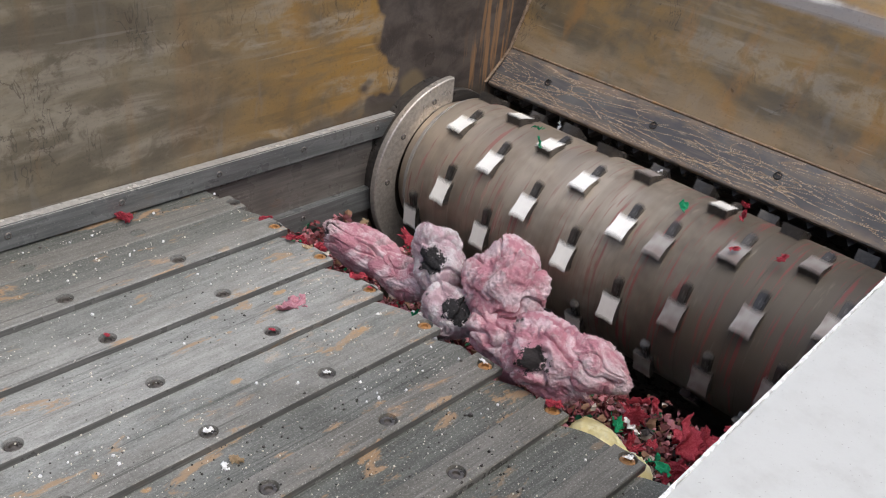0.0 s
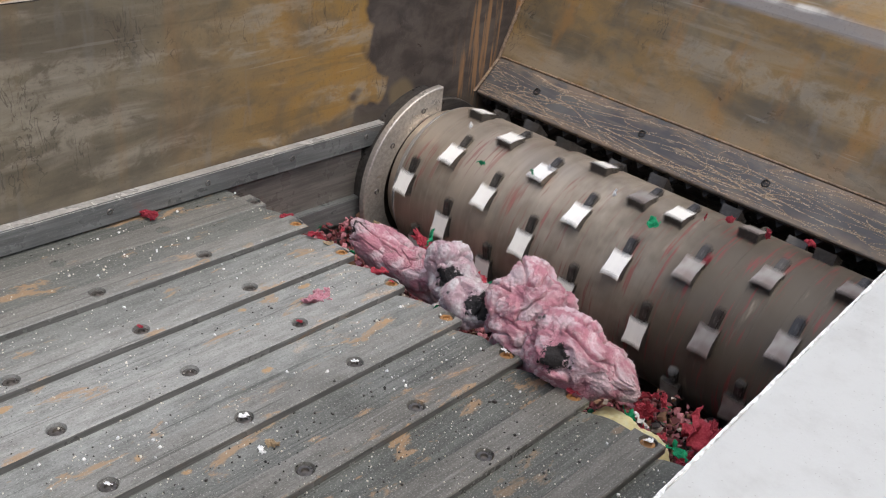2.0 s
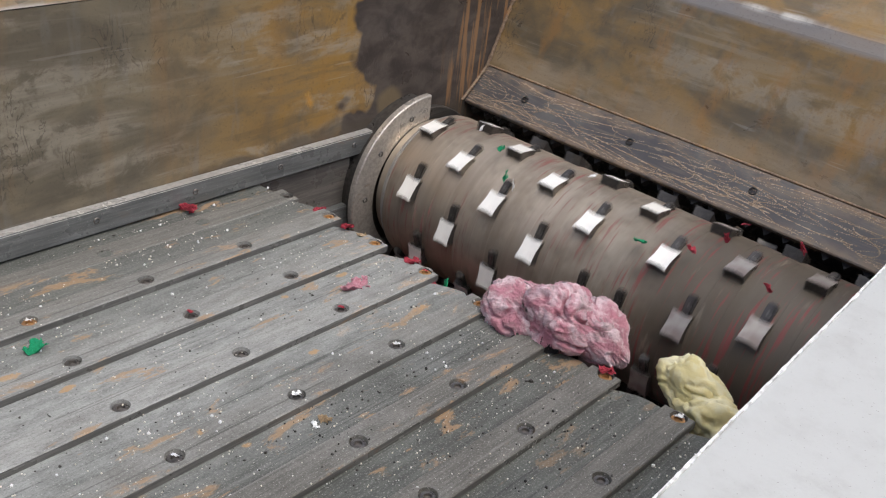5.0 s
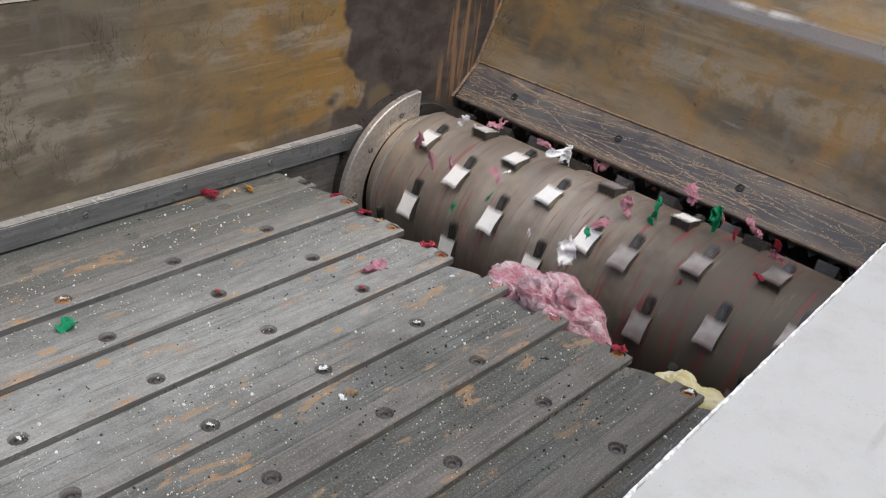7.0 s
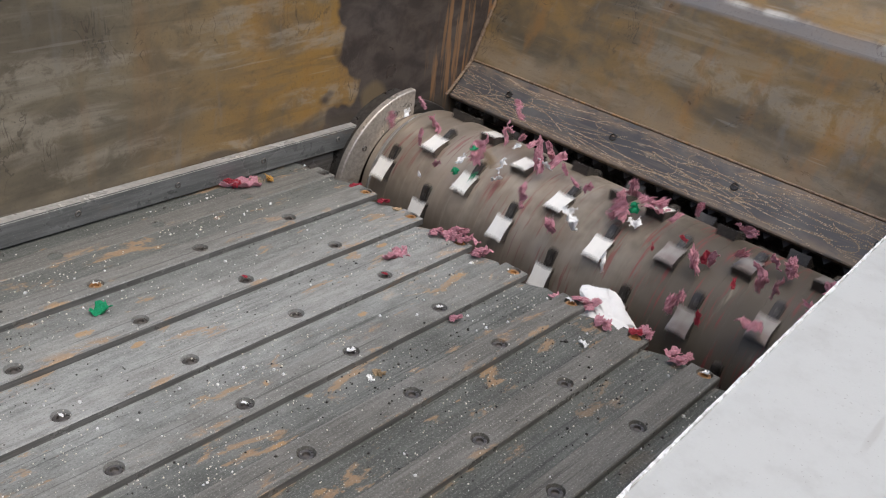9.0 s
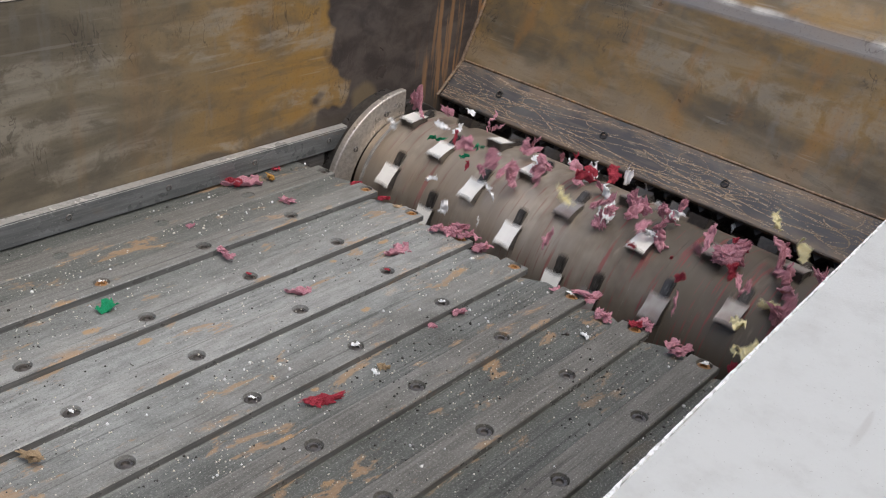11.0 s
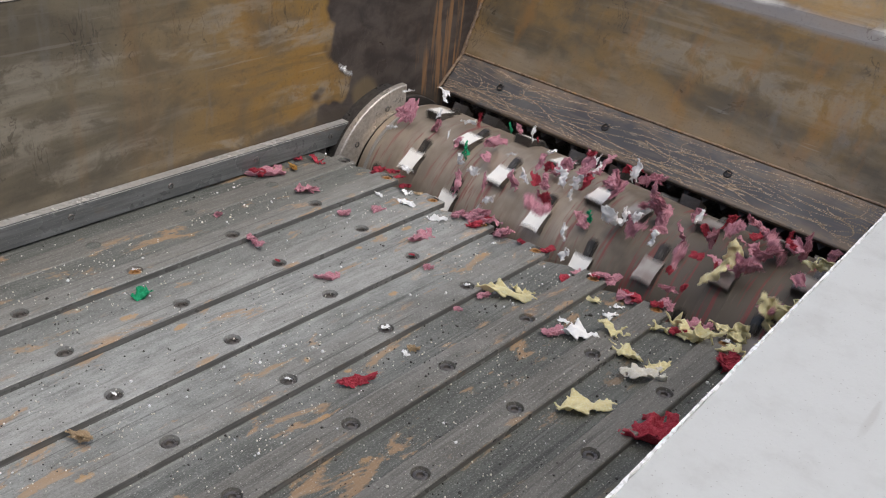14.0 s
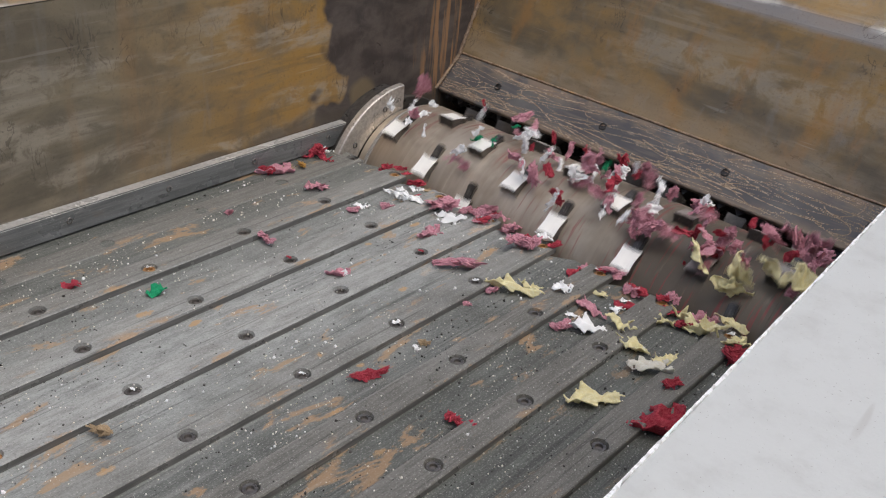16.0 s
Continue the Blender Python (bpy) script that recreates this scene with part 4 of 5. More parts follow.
RESTING = [  # kind, then x, y on the ram, length, flatness, time of landing
    ("pink", [(0.321, 0.066, 0.043, 0.9, 0), (-0.04, 0.017, 0.069, 0.45, 8.3), (0.51, 0.005, 0.021, 0.9, 8.7), (0.061, 0.044, 0.036, 0.8, 9.8), (0.038, -0.15, 0.016, 0.8, 10.4), (0.158, -0.162, 0.042, 0.6, 9.5), (0.313, -0.143, 0.041, 0.5, 9.9), (0.509, 0.014, 0.02, 0.9, 10.8), (0.507, -0.05, 0.016, 0.9, 10.9), (0.644, 0.008, 0.032, 0.7, 12), (0.059, 0.031, 0.036, 0.8, 13.2), (0.169, 0.025, 0.022, 0.9, 13.4), (0.2, 0.082, 0.031, 0.7, 13), (0.394, 0.005, 0.019, 0.9, 13.5), (0.463, 0.152, 0.049, 0.8, 14.1), (0.428, 0.024, 0.079, 0.45, 15.3)]),
    ("pink", [(0.648, 0.085, 0.056, 0.6, 15.3), (0.275, 0.154, 0.06, 0.8, 15.4), (0.461, 0.151, 0.055, 0.8, 15.3), (0.361, 0.157, 0.03, 0.6, 15.2), (0.038, -0.15, 0.014, 0.9, 12.8)]),
    ("white", [(0.534, -0.194, 0.015, 0.6, 0), (0.595, 0.185, 0.013, 0.7, 0), (0.674, 0.113, 0.016, 0.9, 8.6), (0.181, 0.175, 0.025, 0.8, 12.2), (0.527, -0.179, 0.011, 0.8, 10.2), (0.676, 0.035, 0.053, 0.8, 12.3), (0.637, 0.051, 0.021, 0.8, 12.2), (0.676, 0.124, 0.018, 0.8, 12.2), (-0.053, 0.145, 0.03, 0.6, 14.2), (0.221, 0.127, 0.042, 0.6, 13.6), (0.289, 0.142, 0.035, 0.5, 13.7), (0.151, 0.131, 0.021, 0.6, 13.8), (0.671, 0.153, 0.017, 0.8, 13.9), (0.326, -0.139, 0.04, 0.5, 15.2), (0.591, 0.087, 0.031, 0.8, 15.4), (0.199, 0.132, 0.068, 0.6, 15.4)]),
    ("white", [(0.167, 0.049, 0.029, 0.9, 15.3), (0.311, 0.136, 0.051, 0.4, 15.5), (-0.061, 0.158, 0.033, 0.8, 15.4)]),
    ("red", [(-0.055, 0.003, 0.049, 0.35, 0), (0.085, 0.19, 0.025, 0.6, 0), (0.165, 0.186, 0.026, 0.5, 0), (0.317, 0.199, 0.03, 0.5, 0), (0.235, -0.18, 0.011, 0.8, 0), (0.717, 0.19, 0.023, 0.5, 0), (-0.082, 0.102, 0.034, 0.7, 8.4), (-0.058, 0.113, 0.02, 0.8, 10.2), (0.115, 0.203, 0.031, 0.4, 12.3), (0.538, -0.295, 0.058, 0.28, 10.6), (0.774, 0.153, 0.028, 0.7, 12.1), (-0.027, 0.135, 0.05, 0.4, 13.8), (0.358, 0.159, 0.03, 0.6, 13.3), (0.565, 0.154, 0.025, 0.9, 13.6), (0.872, -0.088, 0.077, 0.8, 13.2), (0.867, 0.138, 0.049, 0.8, 13.4)]),
    ("red", [(0.097, -0.48, 0.029, 0.5, 14.9), (0.686, -0.274, 0.039, 0.85, 14.8), (0.683, 0.137, 0.042, 0.4, 15.2), (-0.054, 0.136, 0.046, 0.8, 15), (0.569, 0.168, 0.038, 0.5, 15.3), (0.842, -0.006, 0.038, 0.4, 15)]),
    ("tan", [(0.198, 0.194, 0.024, 0.7, 0), (0.534, -0.179, 0.021, 0.6, 0), (0.402, -0.617, 0.032, 0.6, 9.3)]),
    ("green", [(0.174, -0.388, 0.03, 0.8, 3.4)]),
    ("ochre", [(-0.027, 0.074, 0.028, 0.5, 5.2)]),
    ("yellow", [(0.543, 0.063, 0.04, 0.5, 11.2), (0.802, 0.049, 0.033, 0.8, 11.4), (0.534, 0.035, 0.088, 0.33, 13.7), (0.711, 0.067, 0.052, 0.6, 13.6), (0.749, 0.045, 0.053, 0.6, 13.7), (0.811, 0.063, 0.03, 0.8, 13.6), (0.779, -0.102, 0.075, 0.6, 13.5), (0.793, 0.162, 0.081, 0.5, 13.8), (0.829, 0.204, 0.055, 0.6, 13.9), (0.633, 0.137, 0.026, 0.5, 14)]),
    ("cream", [(0.748, 0.052, 0.037, 0.6, 12.3), (0.796, 0.016, 0.058, 0.7, 13.8)]),
]


re = random.Random(31)
RESTING.append(("pink", [(re.uniform(0.30, 0.80), re.uniform(0.175, 0.21), re.uniform(0.02, 0.038), 0.7, re.uniform(6.9, 8.8)) for _ in range(18)]))
RESTING.append(("red", [(re.uniform(0.05, 0.95), re.uniform(0.165, 0.2), re.uniform(0.02, 0.04), 0.7, re.uniform(11.6, 15.2)) for _ in range(12)]))
RESTING.append(("white", [(re.uniform(0.10, 0.60), re.uniform(0.12, 0.2), re.uniform(0.02, 0.04), 0.7, re.uniform(14.4, 15.6)) for _ in range(6)]))
RESTING.append(("yellow", [(re.uniform(0.70, 0.95), re.uniform(0.13, 0.2), re.uniform(0.03, 0.05), 0.6, re.uniform(11.6, 13.8)) for _ in range(6)]))
RESTING.append(("white", [(PITCH * re.randrange(9), re.choice(BOLT_Y[:5]), re.uniform(0.008, 0.013), 0.8, 0) for _ in range(6)]))
RESTING.append(("red", [(PITCH * re.randrange(9), re.choice(BOLT_Y[:5]), re.uniform(0.008, 0.013), 0.8, 0) for _ in range(4)]))
for kind, spots in RESTING:
    for x, y, length, flat, land in spots:
        z = -0.0115 if (x + 0.026) % PITCH > 0.045 or x < 0.03 else 0.0
        where = "lying on the ram planks"
        ob = shred(kind, length * 1.15, flat, "scraps on the ram", where)
        yaw = rnd.uniform(-40, 40) + 25
        if kind == "green":
            rows = [(0.0, on_drum(x, 215, 0.235), (0, 0, 0)), (2.2, on_drum(x, 215, 0.235), (0, 0, 0)), (2.45, on_drum(x, 130, 0.225), (60, 20, 0)), (2.65, on_drum(x, 85, 0.25), (90, 60, 20)),
                    (3.0, (0.120, 0.073, 0.211), (40, 90, 50)), (3.25, (0.150, -0.156, 0.087), (10, 50, 80)), (3.4, (x, y + ram_at(3.4), z), (0, 0, 90))]
            rows += [(t, (x, y + s, z), (0, 0, 90)) for t, s in RAM if t > 3.45]
        elif land == 0:
            rows = [(t, (x, y + s, z), (0, 0, yaw)) for t, s in RAM]
        else:
            up = land - 0.45
            rows = [(0.0, on_drum(x, 215, 0.235), (0, 0, yaw)), (up - 0.5, on_drum(x, 215, 0.235), (0, 0, yaw)), (up - 0.15, on_drum(x, 150, 0.225), (60, 20, yaw)),
                    (up, on_drum(x, 95, 0.235), (40, 60, yaw)), (up + 0.2, (x, 0.45 * (y + ram_at(land)) + 0.55 * 0.72, 0.18), (10, 50, yaw)),
                    (land, (x, y + ram_at(land), z), (0, 0, yaw))]
            rows += [(t, (x, y + s, z), (0, 0, yaw)) for t, s in RAM if t > land + 0.05]
        MOVES.append((ob, tumble(rows)))


def flyer(kind, length, x, born, rg, gone=16.0):
    """A scrap that gathers under the comb, rides the drum forward and is thrown back."""
    ob = shred(kind, length, rg.uniform(0.4, 1.0), "scraps on the rotor", "tumbling on the rotor")
    w = [rg.uniform(-60, 60) for _ in range(3)]
    def turn(step):
        for k in range(3):
            w[k] += rg.uniform(-step, step)
        return tuple(w)
    rows = [(0.0, on_drum(x, 215, 0.235), tuple(w))]
    t = born
    if born > 0.6:
        rows += [(born - 0.5, on_drum(x, 215, 0.235), tuple(w)), (born - 0.2, on_drum(x, 150, 0.225), turn(40))]
    else:
        rows = []
        t = 0.0
    while t < gone:
        home = rg.uniform(12, 85) if kind == "yellow" else rg.uniform(55, 100) if kind in ("pink", "red") and x > 0.3 else rg.uniform(48, 100)
        r = rg.uniform(0.184, 0.200)
        rows.append((t, on_drum(x, home, r), turn(45)))
        t += rg.uniform(0.12, 0.55)
        rows.append((t, on_drum(x, home + rg.uniform(-9, 9), r + rg.uniform(-0.003, 0.006)), turn(45)))
        if rg.random() < 0.72:
            lo = rg.uniform(18, 56)
            t += 0.14
            rows.append((t, on_drum(x, lo, 0.198), turn(45)))
            t += 0.16
            rows.append((t, on_drum(x, lo + 18, rg.uniform(0.215, 0.265)), turn(45)))
            t += 0.18
        else:
            t += 0.12
        x = min(1.08, max(0.0, x + rg.uniform(-0.03, 0.03)))
    rows = [r for r in rows if r[0] < min(gone, 15.95)]
    if gone < 16.0:
        # drawn down between the ram and the rotor
        rows += [(gone, on_drum(x, 45, 0.19), turn(20)), (gone + 0.12, on_drum(x, 5, 0.188), turn(20)), (gone + 0.25, on_drum(x, -45, 0.188), turn(20)), (16.0, on_drum(x, -70, 0.20), turn(20))]
    else:
        rows.append((16.0, on_drum(x, rg.uniform(50, 102), rg.uniform(0.186, 0.21)), turn(20)))
    MOVES.append((ob, tumble(rows)))


WAVES = [("green", 3, 0.05, 0.6, 0.0, 0.1, 0.02, 0.03), ("red", 5, 0.1, 1.0, 0.0, 0.1, 0.015, 0.03), ("white", 3, 0.1, 1.0, 0.0, 0.1, 0.015, 0.025),
         ("pink", 52, 0.02, 1.0, 6.6, 8.3, 0.03, 0.06), ("white", 9, 0.02, 0.6, 7.3, 8.4, 0.028, 0.045), ("green", 1, 0.1, 0.3, 8.0, 8.1, 0.04, 0.045),
         ("pink", 19, 0.02, 1.05, 9.3, 11.2, 0.035, 0.065), ("red", 8, 0.02, 1.05, 9.5, 12.0, 0.02, 0.04), ("white", 15, 0.02, 0.7, 9.5, 12.3, 0.028, 0.055),
         ("white", 4, 0.15, 0.9, 6.1, 6.5, 0.035, 0.06), ("green", 2, 0.5, 0.75, 6.1, 6.2, 0.05, 0.06),
         ("yellow", 14, 0.80, 1.04, 10.2, 12.0, 0.05, 0.085), ("white", 6, 0.02, 0.6, 13.0, 15.0, 0.03, 0.055), ("red", 8, 0.3, 1.05, 12.8, 15.0, 0.025, 0.045), ("pink", 18, 0.4, 1.05, 12.5, 14.4, 0.035, 0.065)]
rf = random.Random(77)
for kind, count, x0, x1, t0, t1, s0, s1 in WAVES:
    for _ in range(count):
        flyer(kind, rf.uniform(s0, s1), rf.uniform(x0, x1), rf.uniform(t0, t1), rf, rf.uniform(9.6, 11.4) if kind == "pink" and t1 < 9 and rf.random() < 0.6 else 7.6 if t0 == 6.1 else 16.0)

# matted bundles in the gap before the rotor: half sizes, skin, and rows of t, x, y, z, turns
BUNDLES = [
    ("pink", (0.052, 0.026, 0.026), 0.0, [(0, 0.345, 0.268, -0.020, 0, 0, 0), (1.0, 0.315, 0.305, -0.022, 0, 0, 5), (1.5, 0.310, 0.323, -0.024, 0, 0, 5), (2.0, 0.330, 0.338, -0.020, 0, 0, 5), (2.5, 0.345, 0.365, -0.02, 20, 0, 10),
      (3.0, 0.430, 0.42, 0.060, 40, 10, 30), (3.5, 0.420, 0.41, 0.010, 60, 0, 20), (4.0, 0.44, 0.390, -0.005, 60, 10, 10), (5.2, 0.44, 0.46, -0.33, 60, 10, 10)]),
    ("pink", (0.080, 0.030, 0.030), 0.0, [(0, 0.265, 0.271, -0.020, 0, 14, 15), (0.5, 0.250, 0.289, -0.016, 0, 20, 16), (1.0, 0.236, 0.312, -0.008, 0, 42, 18), (1.5, 0.236, 0.334, -0.012, 0, 34, 18), (2.0, 0.275, 0.338, -0.028, 0, 20, 10), (2.5, 0.296, 0.360, -0.04, 10, 20, 10),
      (3.0, 0.368, 0.43, 0.093, 30, 10, 30), (3.5, 0.367, 0.438, 0.035, 40, 0, 30), (4.0, 0.40, 0.400, 0.005, 40, 10, 10), (5.2, 0.40, 0.46, -0.33, 60, 10, 10)]),
    ("pale", (0.034, 0.038, 0.055), 0.0, [(0, 0.417, 0.271, 0.045, 20, -20, 0), (1.0, 0.413, 0.305, 0.040, 20, -20, 0), (1.5, 0.405, 0.323, 0.036, 20, -20, 0), (2.0, 0.407, 0.338, 0.010, 30, -10, 10), (2.5, 0.431, 0.394, 0.090, 40, 0, 10),
      (3.0, 0.401, 0.43, 0.117, 80, 30, 10), (3.5, 0.415, 0.428, 0.050, 60, 60, 10), (4.0, 0.471, 0.385, 0.010, 50, 70, 0), (5.4, 0.47, 0.46, -0.33, 50, 70, 0)]),
    ("pale", (0.040, 0.034, 0.042), 0.0, [(0, 0.476, 0.241, -0.006, 0, 0, 30), (1.0, 0.465, 0.275, -0.01, 0, 0, 30), (1.5, 0.462, 0.293, -0.015, 0, 0, 30), (2.0, 0.475, 0.308, -0.005, 10, 0, 40), (2.5, 0.475, 0.354, 0.018, 30, 20, 40),
      (3.0, 0.471, 0.40, 0.07, 60, 40, 40), (3.5, 0.46, 0.358, 0.017, 80, 50, 40), (4.0, 0.514, 0.365, 0.008, 80, 60, 40), (5.6, 0.51, 0.47, -0.33, 80, 60, 40)]),
    ("pink", (0.056, 0.056, 0.062), 0.0, [(0, 0.534, 0.291, 0.050, 0, 0, 0), (1.0, 0.531, 0.325, 0.050, 0, 0, 0), (1.5, 0.528, 0.343, 0.045, 0, 4, 0), (2.0, 0.567, 0.333, 0.028, 10, 10, 20), (2.5, 0.549, 0.394, 0.075, 30, 20, 20),
      (3.0, 0.534, 0.43, 0.115, 70, 40, 30), (3.5, 0.595, 0.428, 0.095, 110, 50, 40), (4.0, 0.615, 0.405, 0.080, 120, 60, 40), (5.6, 0.60, 0.47, -0.33, 150, 60, 40)]),
    ("pink", (0.066, 0.052, 0.048), 0.35, [(0, 0.670, 0.241, 0.020, 0, 10, 0), (1.0, 0.670, 0.275, 0.018, 0, 10, 0), (1.5, 0.667, 0.293, 0.018, 0, 10, 0), (2.0, 0.690, 0.288, 0.030, 5, 10, 0), (2.5, 0.655, 0.324, 0.026, 20, 20, 10),
      (3.0, 0.568, 0.370, 0.047, 40, 20, 30), (3.5, 0.590, 0.348, 0.028, 60, 10, 20), (4.0, 0.634, 0.355, 0.040, 70, 10, 20), (6.5, 0.588, 0.455, -0.012, 70, 10, 20), (8.0, 0.563, 0.490, -0.035, 80, 10, 30), (9.6, 0.55, 0.51, -0.33, 90, 10, 30)]),
    ("pink", (0.056, 0.044, 0.044), 0.0, [(0, 0.590, 0.251, -0.006, 0, 0, 0), (1.0, 0.586, 0.285, -0.006, 0, 0, 0), (1.5, 0.585, 0.303, -0.008, 0, 0, 0), (2.0, 0.605, 0.308, -0.004, 10, 0, 0), (2.5, 0.583, 0.344, 0.018, 30, 0, 10),
      (3.0, 0.495, 0.380, 0.027, 50, 20, 20), (3.5, 0.486, 0.368, 0.018, 60, 20, 10), (4.0, 0.570, 0.355, 0.016, 60, 20, 10), (6.5, 0.508, 0.455, -0.030, 60, 20, 10), (8.0, 0.503, 0.490, -0.045, 60, 20, 20), (9.8, 0.50, 0.51, -0.33, 60, 20, 20)]),
    ("pink", (0.052, 0.036, 0.036), 0.5, [(0, 0.725, 0.261, 0.036, 0, 0, 0), (1.0, 0.720, 0.295, 0.036, 0, 0, 0), (1.5, 0.717, 0.313, 0.033, 0, 0, 0), (2.0, 0.730, 0.308, 0.020, 0, 10, 0), (2.5, 0.672, 0.344, 0.006, 20, 20, 10),
      (3.0, 0.616, 0.360, 0.004, 40, 30, 0), (3.5, 0.667, 0.368, 0.012, 60, 20, -20), (4.0, 0.685, 0.375, 0.040, 70, 20, -20), (6.5, 0.640, 0.455, -0.025, 70, 20, -10), (8.0, 0.610, 0.490, -0.042, 70, 20, 0), (9.8, 0.60, 0.51, -0.33, 70, 20, 0)]),
    ("yellow", (0.050, 0.034, 0.036), 0.0, [(0, 0.771, 0.225, -0.072, 0, 0, 10), (1.0, 0.773, 0.258, -0.076, 0, 0, 10), (2.0, 0.776, 0.290, -0.072, 0, 0, 10), (3.0, 0.786, 0.330, -0.050, 10, 0, 20), (3.5, 0.797, 0.345, -0.004, 30, 10, 20),
      (4.0, 0.810, 0.385, 0.034, 50, 20, 20), (6.5, 0.823, 0.455, -0.085, 60, 20, 0), (7.0, 0.825, 0.465, -0.056, 60, 20, 0), (8.6, 0.82, 0.50, -0.33, 60, 20, 0)]),
    ("yellow", (0.050, 0.036, 0.038), 0.0, [(0, 0.800, 0.250, -0.110, 0, 0, -20), (1.0, 0.795, 0.285, -0.110, 0, 0, -20), (2.0, 0.796, 0.318, -0.100, 0, 0, -20), (3.0, 0.810, 0.340, -0.055, 20, 0, -20), (3.5, 0.828, 0.352, -0.020, 40, 0, -10),
      (4.0, 0.852, 0.375, 0.008, 60, 0, 0), (6.5, 0.852, 0.455, -0.085, 70, 0, 0), (7.0, 0.853, 0.465, -0.056, 70, 0, 0), (8.6, 0.85, 0.50, -0.33, 70, 0, 0)]),
    ("white", (0.034, 0.024, 0.028), 0.0, [(0, 0.36, 0.30, -0.14, 0, 0, 0), (3.4, 0.34, 0.42, -0.10, 0, 0, 0), (3.8, 0.330, 0.405, 0.0, 20, 10, 10), (4.0, 0.322, 0.400, 0.004, 30, 10, 10), (5.2, 0.32, 0.46, -0.33, 30, 10, 10)]),
    ("sheet", (0.058, 0.040, 0.008), 0.3, [(0, 0.66, 0.54, -0.34, 0, 0, 0), (8.0, 0.66, 0.54, -0.30, 0, 0, 0), (8.2, 0.675, 0.545, 0.015, 40, 20, 0), (8.3, 0.672, 0.535, 0.035, 45, 25, 0), (8.5, 0.655, 0.530, 0.018, 40, 30, 0), (9.0, 0.648, 0.525, -0.024, 20, 25, 10), (9.9, 0.65, 0.53, -0.33, 70, 50, 10)]),
]

for n_, (kind, half, point, rows) in enumerate(BUNDLES):
    mat = MAT_LUMP_STAINED if n_ == 5 else MAT_LUMP if kind == "pink" else MAT_LUMP_PALE if kind == "pale" else CLOTH["white" if kind == "sheet" else kind]
    word = {"pink": "matted dusty pink fleece lump", "pale": "matted pale pink fleece lump with dark stain", "yellow": "torn pale yellow foam lump", "white": "torn white wadding lump", "sheet": "torn white wadding flap"}[kind]
    ob = mesh_ob("fleece_lump" if kind in ("pink", "pale") else "foam_lump" if kind == "yellow" else "wadding_lump", lump_mesh(*[1.12 * h for h in half], n_ + 1, 6 if kind in ("pink", "pale") else 5, 0.20 if kind in ("pink", "pale") else 0.34 if kind == "sheet" else 0.16, 0.055 if kind in ("pink", "pale") else 0.03, point), mat, True)
    part("loose_fibre", fibre_mesh(ob.data, 2600 if kind in ("pink", "pale") else 300, n_ + 50), mat, ob)
    tagged(ob, word + " caught before the rotor", "textile waste", "waste in the gap")
    rows = [(t, (x, y, z), (a, b, c)) for t, x, y, z, a, b, c in rows]
    if rows[-1][0] < 16.0:
        rows.append((16.0, rows[-1][1], rows[-1][2]))
    MOVES.append((ob, tumble(rows)))

# a pale cord with a tuft and a green tag, thrown round once
knots = [Vector(on_drum(x, a, r)) for x, a, r in ((0.585, 38, 0.205), (0.605, 38.5, 0.208), (0.635, 41, 0.207), (0.660, 47, 0.210), (0.682, 50, 0.212), (0.700, 46, 0.210), (0.720, 40, 0.208), (0.742, 34, 0.206), (0.765, 28, 0.204))]
hub = knots[3]
track = []
for i in range(len(knots) - 1):
    p0, p1, p2, p3 = knots[max(i - 1, 0)], knots[i], knots[i + 1], knots[min(i + 2, len(knots) - 1)]
    for q in range(5):
        u = q / 5
        track.append(0.5 * (2 * p1 + (p2 - p0) * u + (2 * p0 - 5 * p1 + 4 * p2 - p3) * u * u + (3 * p1 - p0 - 3 * p2 + p3) * u ** 3) - hub)
strand = bmesh.new()
prev = None
for i, p in enumerate(track):
    d = (track[min(i + 1, len(track) - 1)] - track[max(i - 1, 0)]).normalized()
    u = d.cross(Vector((0, 0, 1))).normalized()
    w = d.cross(u)
    r = 0.0027 + 0.0014 * (1 - min(1, i / 12)) + 0.0006 * noise.noise(p * 150)
    ringv = [strand.verts.new(p + u * r * math.cos(k * math.pi / 3) + w * r * math.sin(k * math.pi / 3)) for k in range(6)]
    if prev:
        for k in range(6):
            strand.faces.new((prev[k], prev[(k + 1) % 6], ringv[(k + 1) % 6], ringv[k]))
    else:
        strand.faces.new(ringv)
    prev = ringv
strand.faces.new(prev)
cord = mesh_ob("cord", strand, CLOTH["cream"], True)
tagged(cord, "cream cord with white tuft flung round the rotor", "cord", "waste in the gap")
tuft_bm = lump_mesh(0.022, 0.013, 0.017, 33, 4, 0.25, 0.16)
for v in tuft_bm.verts:
    v.co += Vector(on_drum(0.628, 51, 0.215)) - hub
part("tuft", tuft_bm, CLOTH["white"], cord, "frayed white tuft", True)
tag_bm = lump_mesh(0.012, 0.009, 0.006, 35, 3, 0.2, 0.1)
for v in tag_bm.verts:
    v.co += Vector(on_drum(0.618, 43, 0.209)) - hub
part("tag", tag_bm, CLOTH["green"], cord, "green plastic tag", True)
MOVES.append((cord, tumble([(0.0, (0.66, 0.60, -0.34), (-60, 0, 0)), (7.7, (0.66, 0.60, -0.34), (-60, 0, 0)), (7.85, (hub.x, hub.y - 0.02, hub.z - 0.10), (-25, 0, 0)), (8.0, tuple(hub), (0, 0, 0)), (8.1, (hub.x - 0.004, hub.y + 0.03, hub.z + 0.02), (-25, 0, 8)),
                            (8.2, (hub.x - 0.02, hub.y - 0.01, hub.z - 0.035), (20, 0, 0)), (8.6, (0.64, 0.56, -0.30), (50, 0, 0)), (16.0, (0.64, 0.56, -0.34), (50, 0, 0))])))

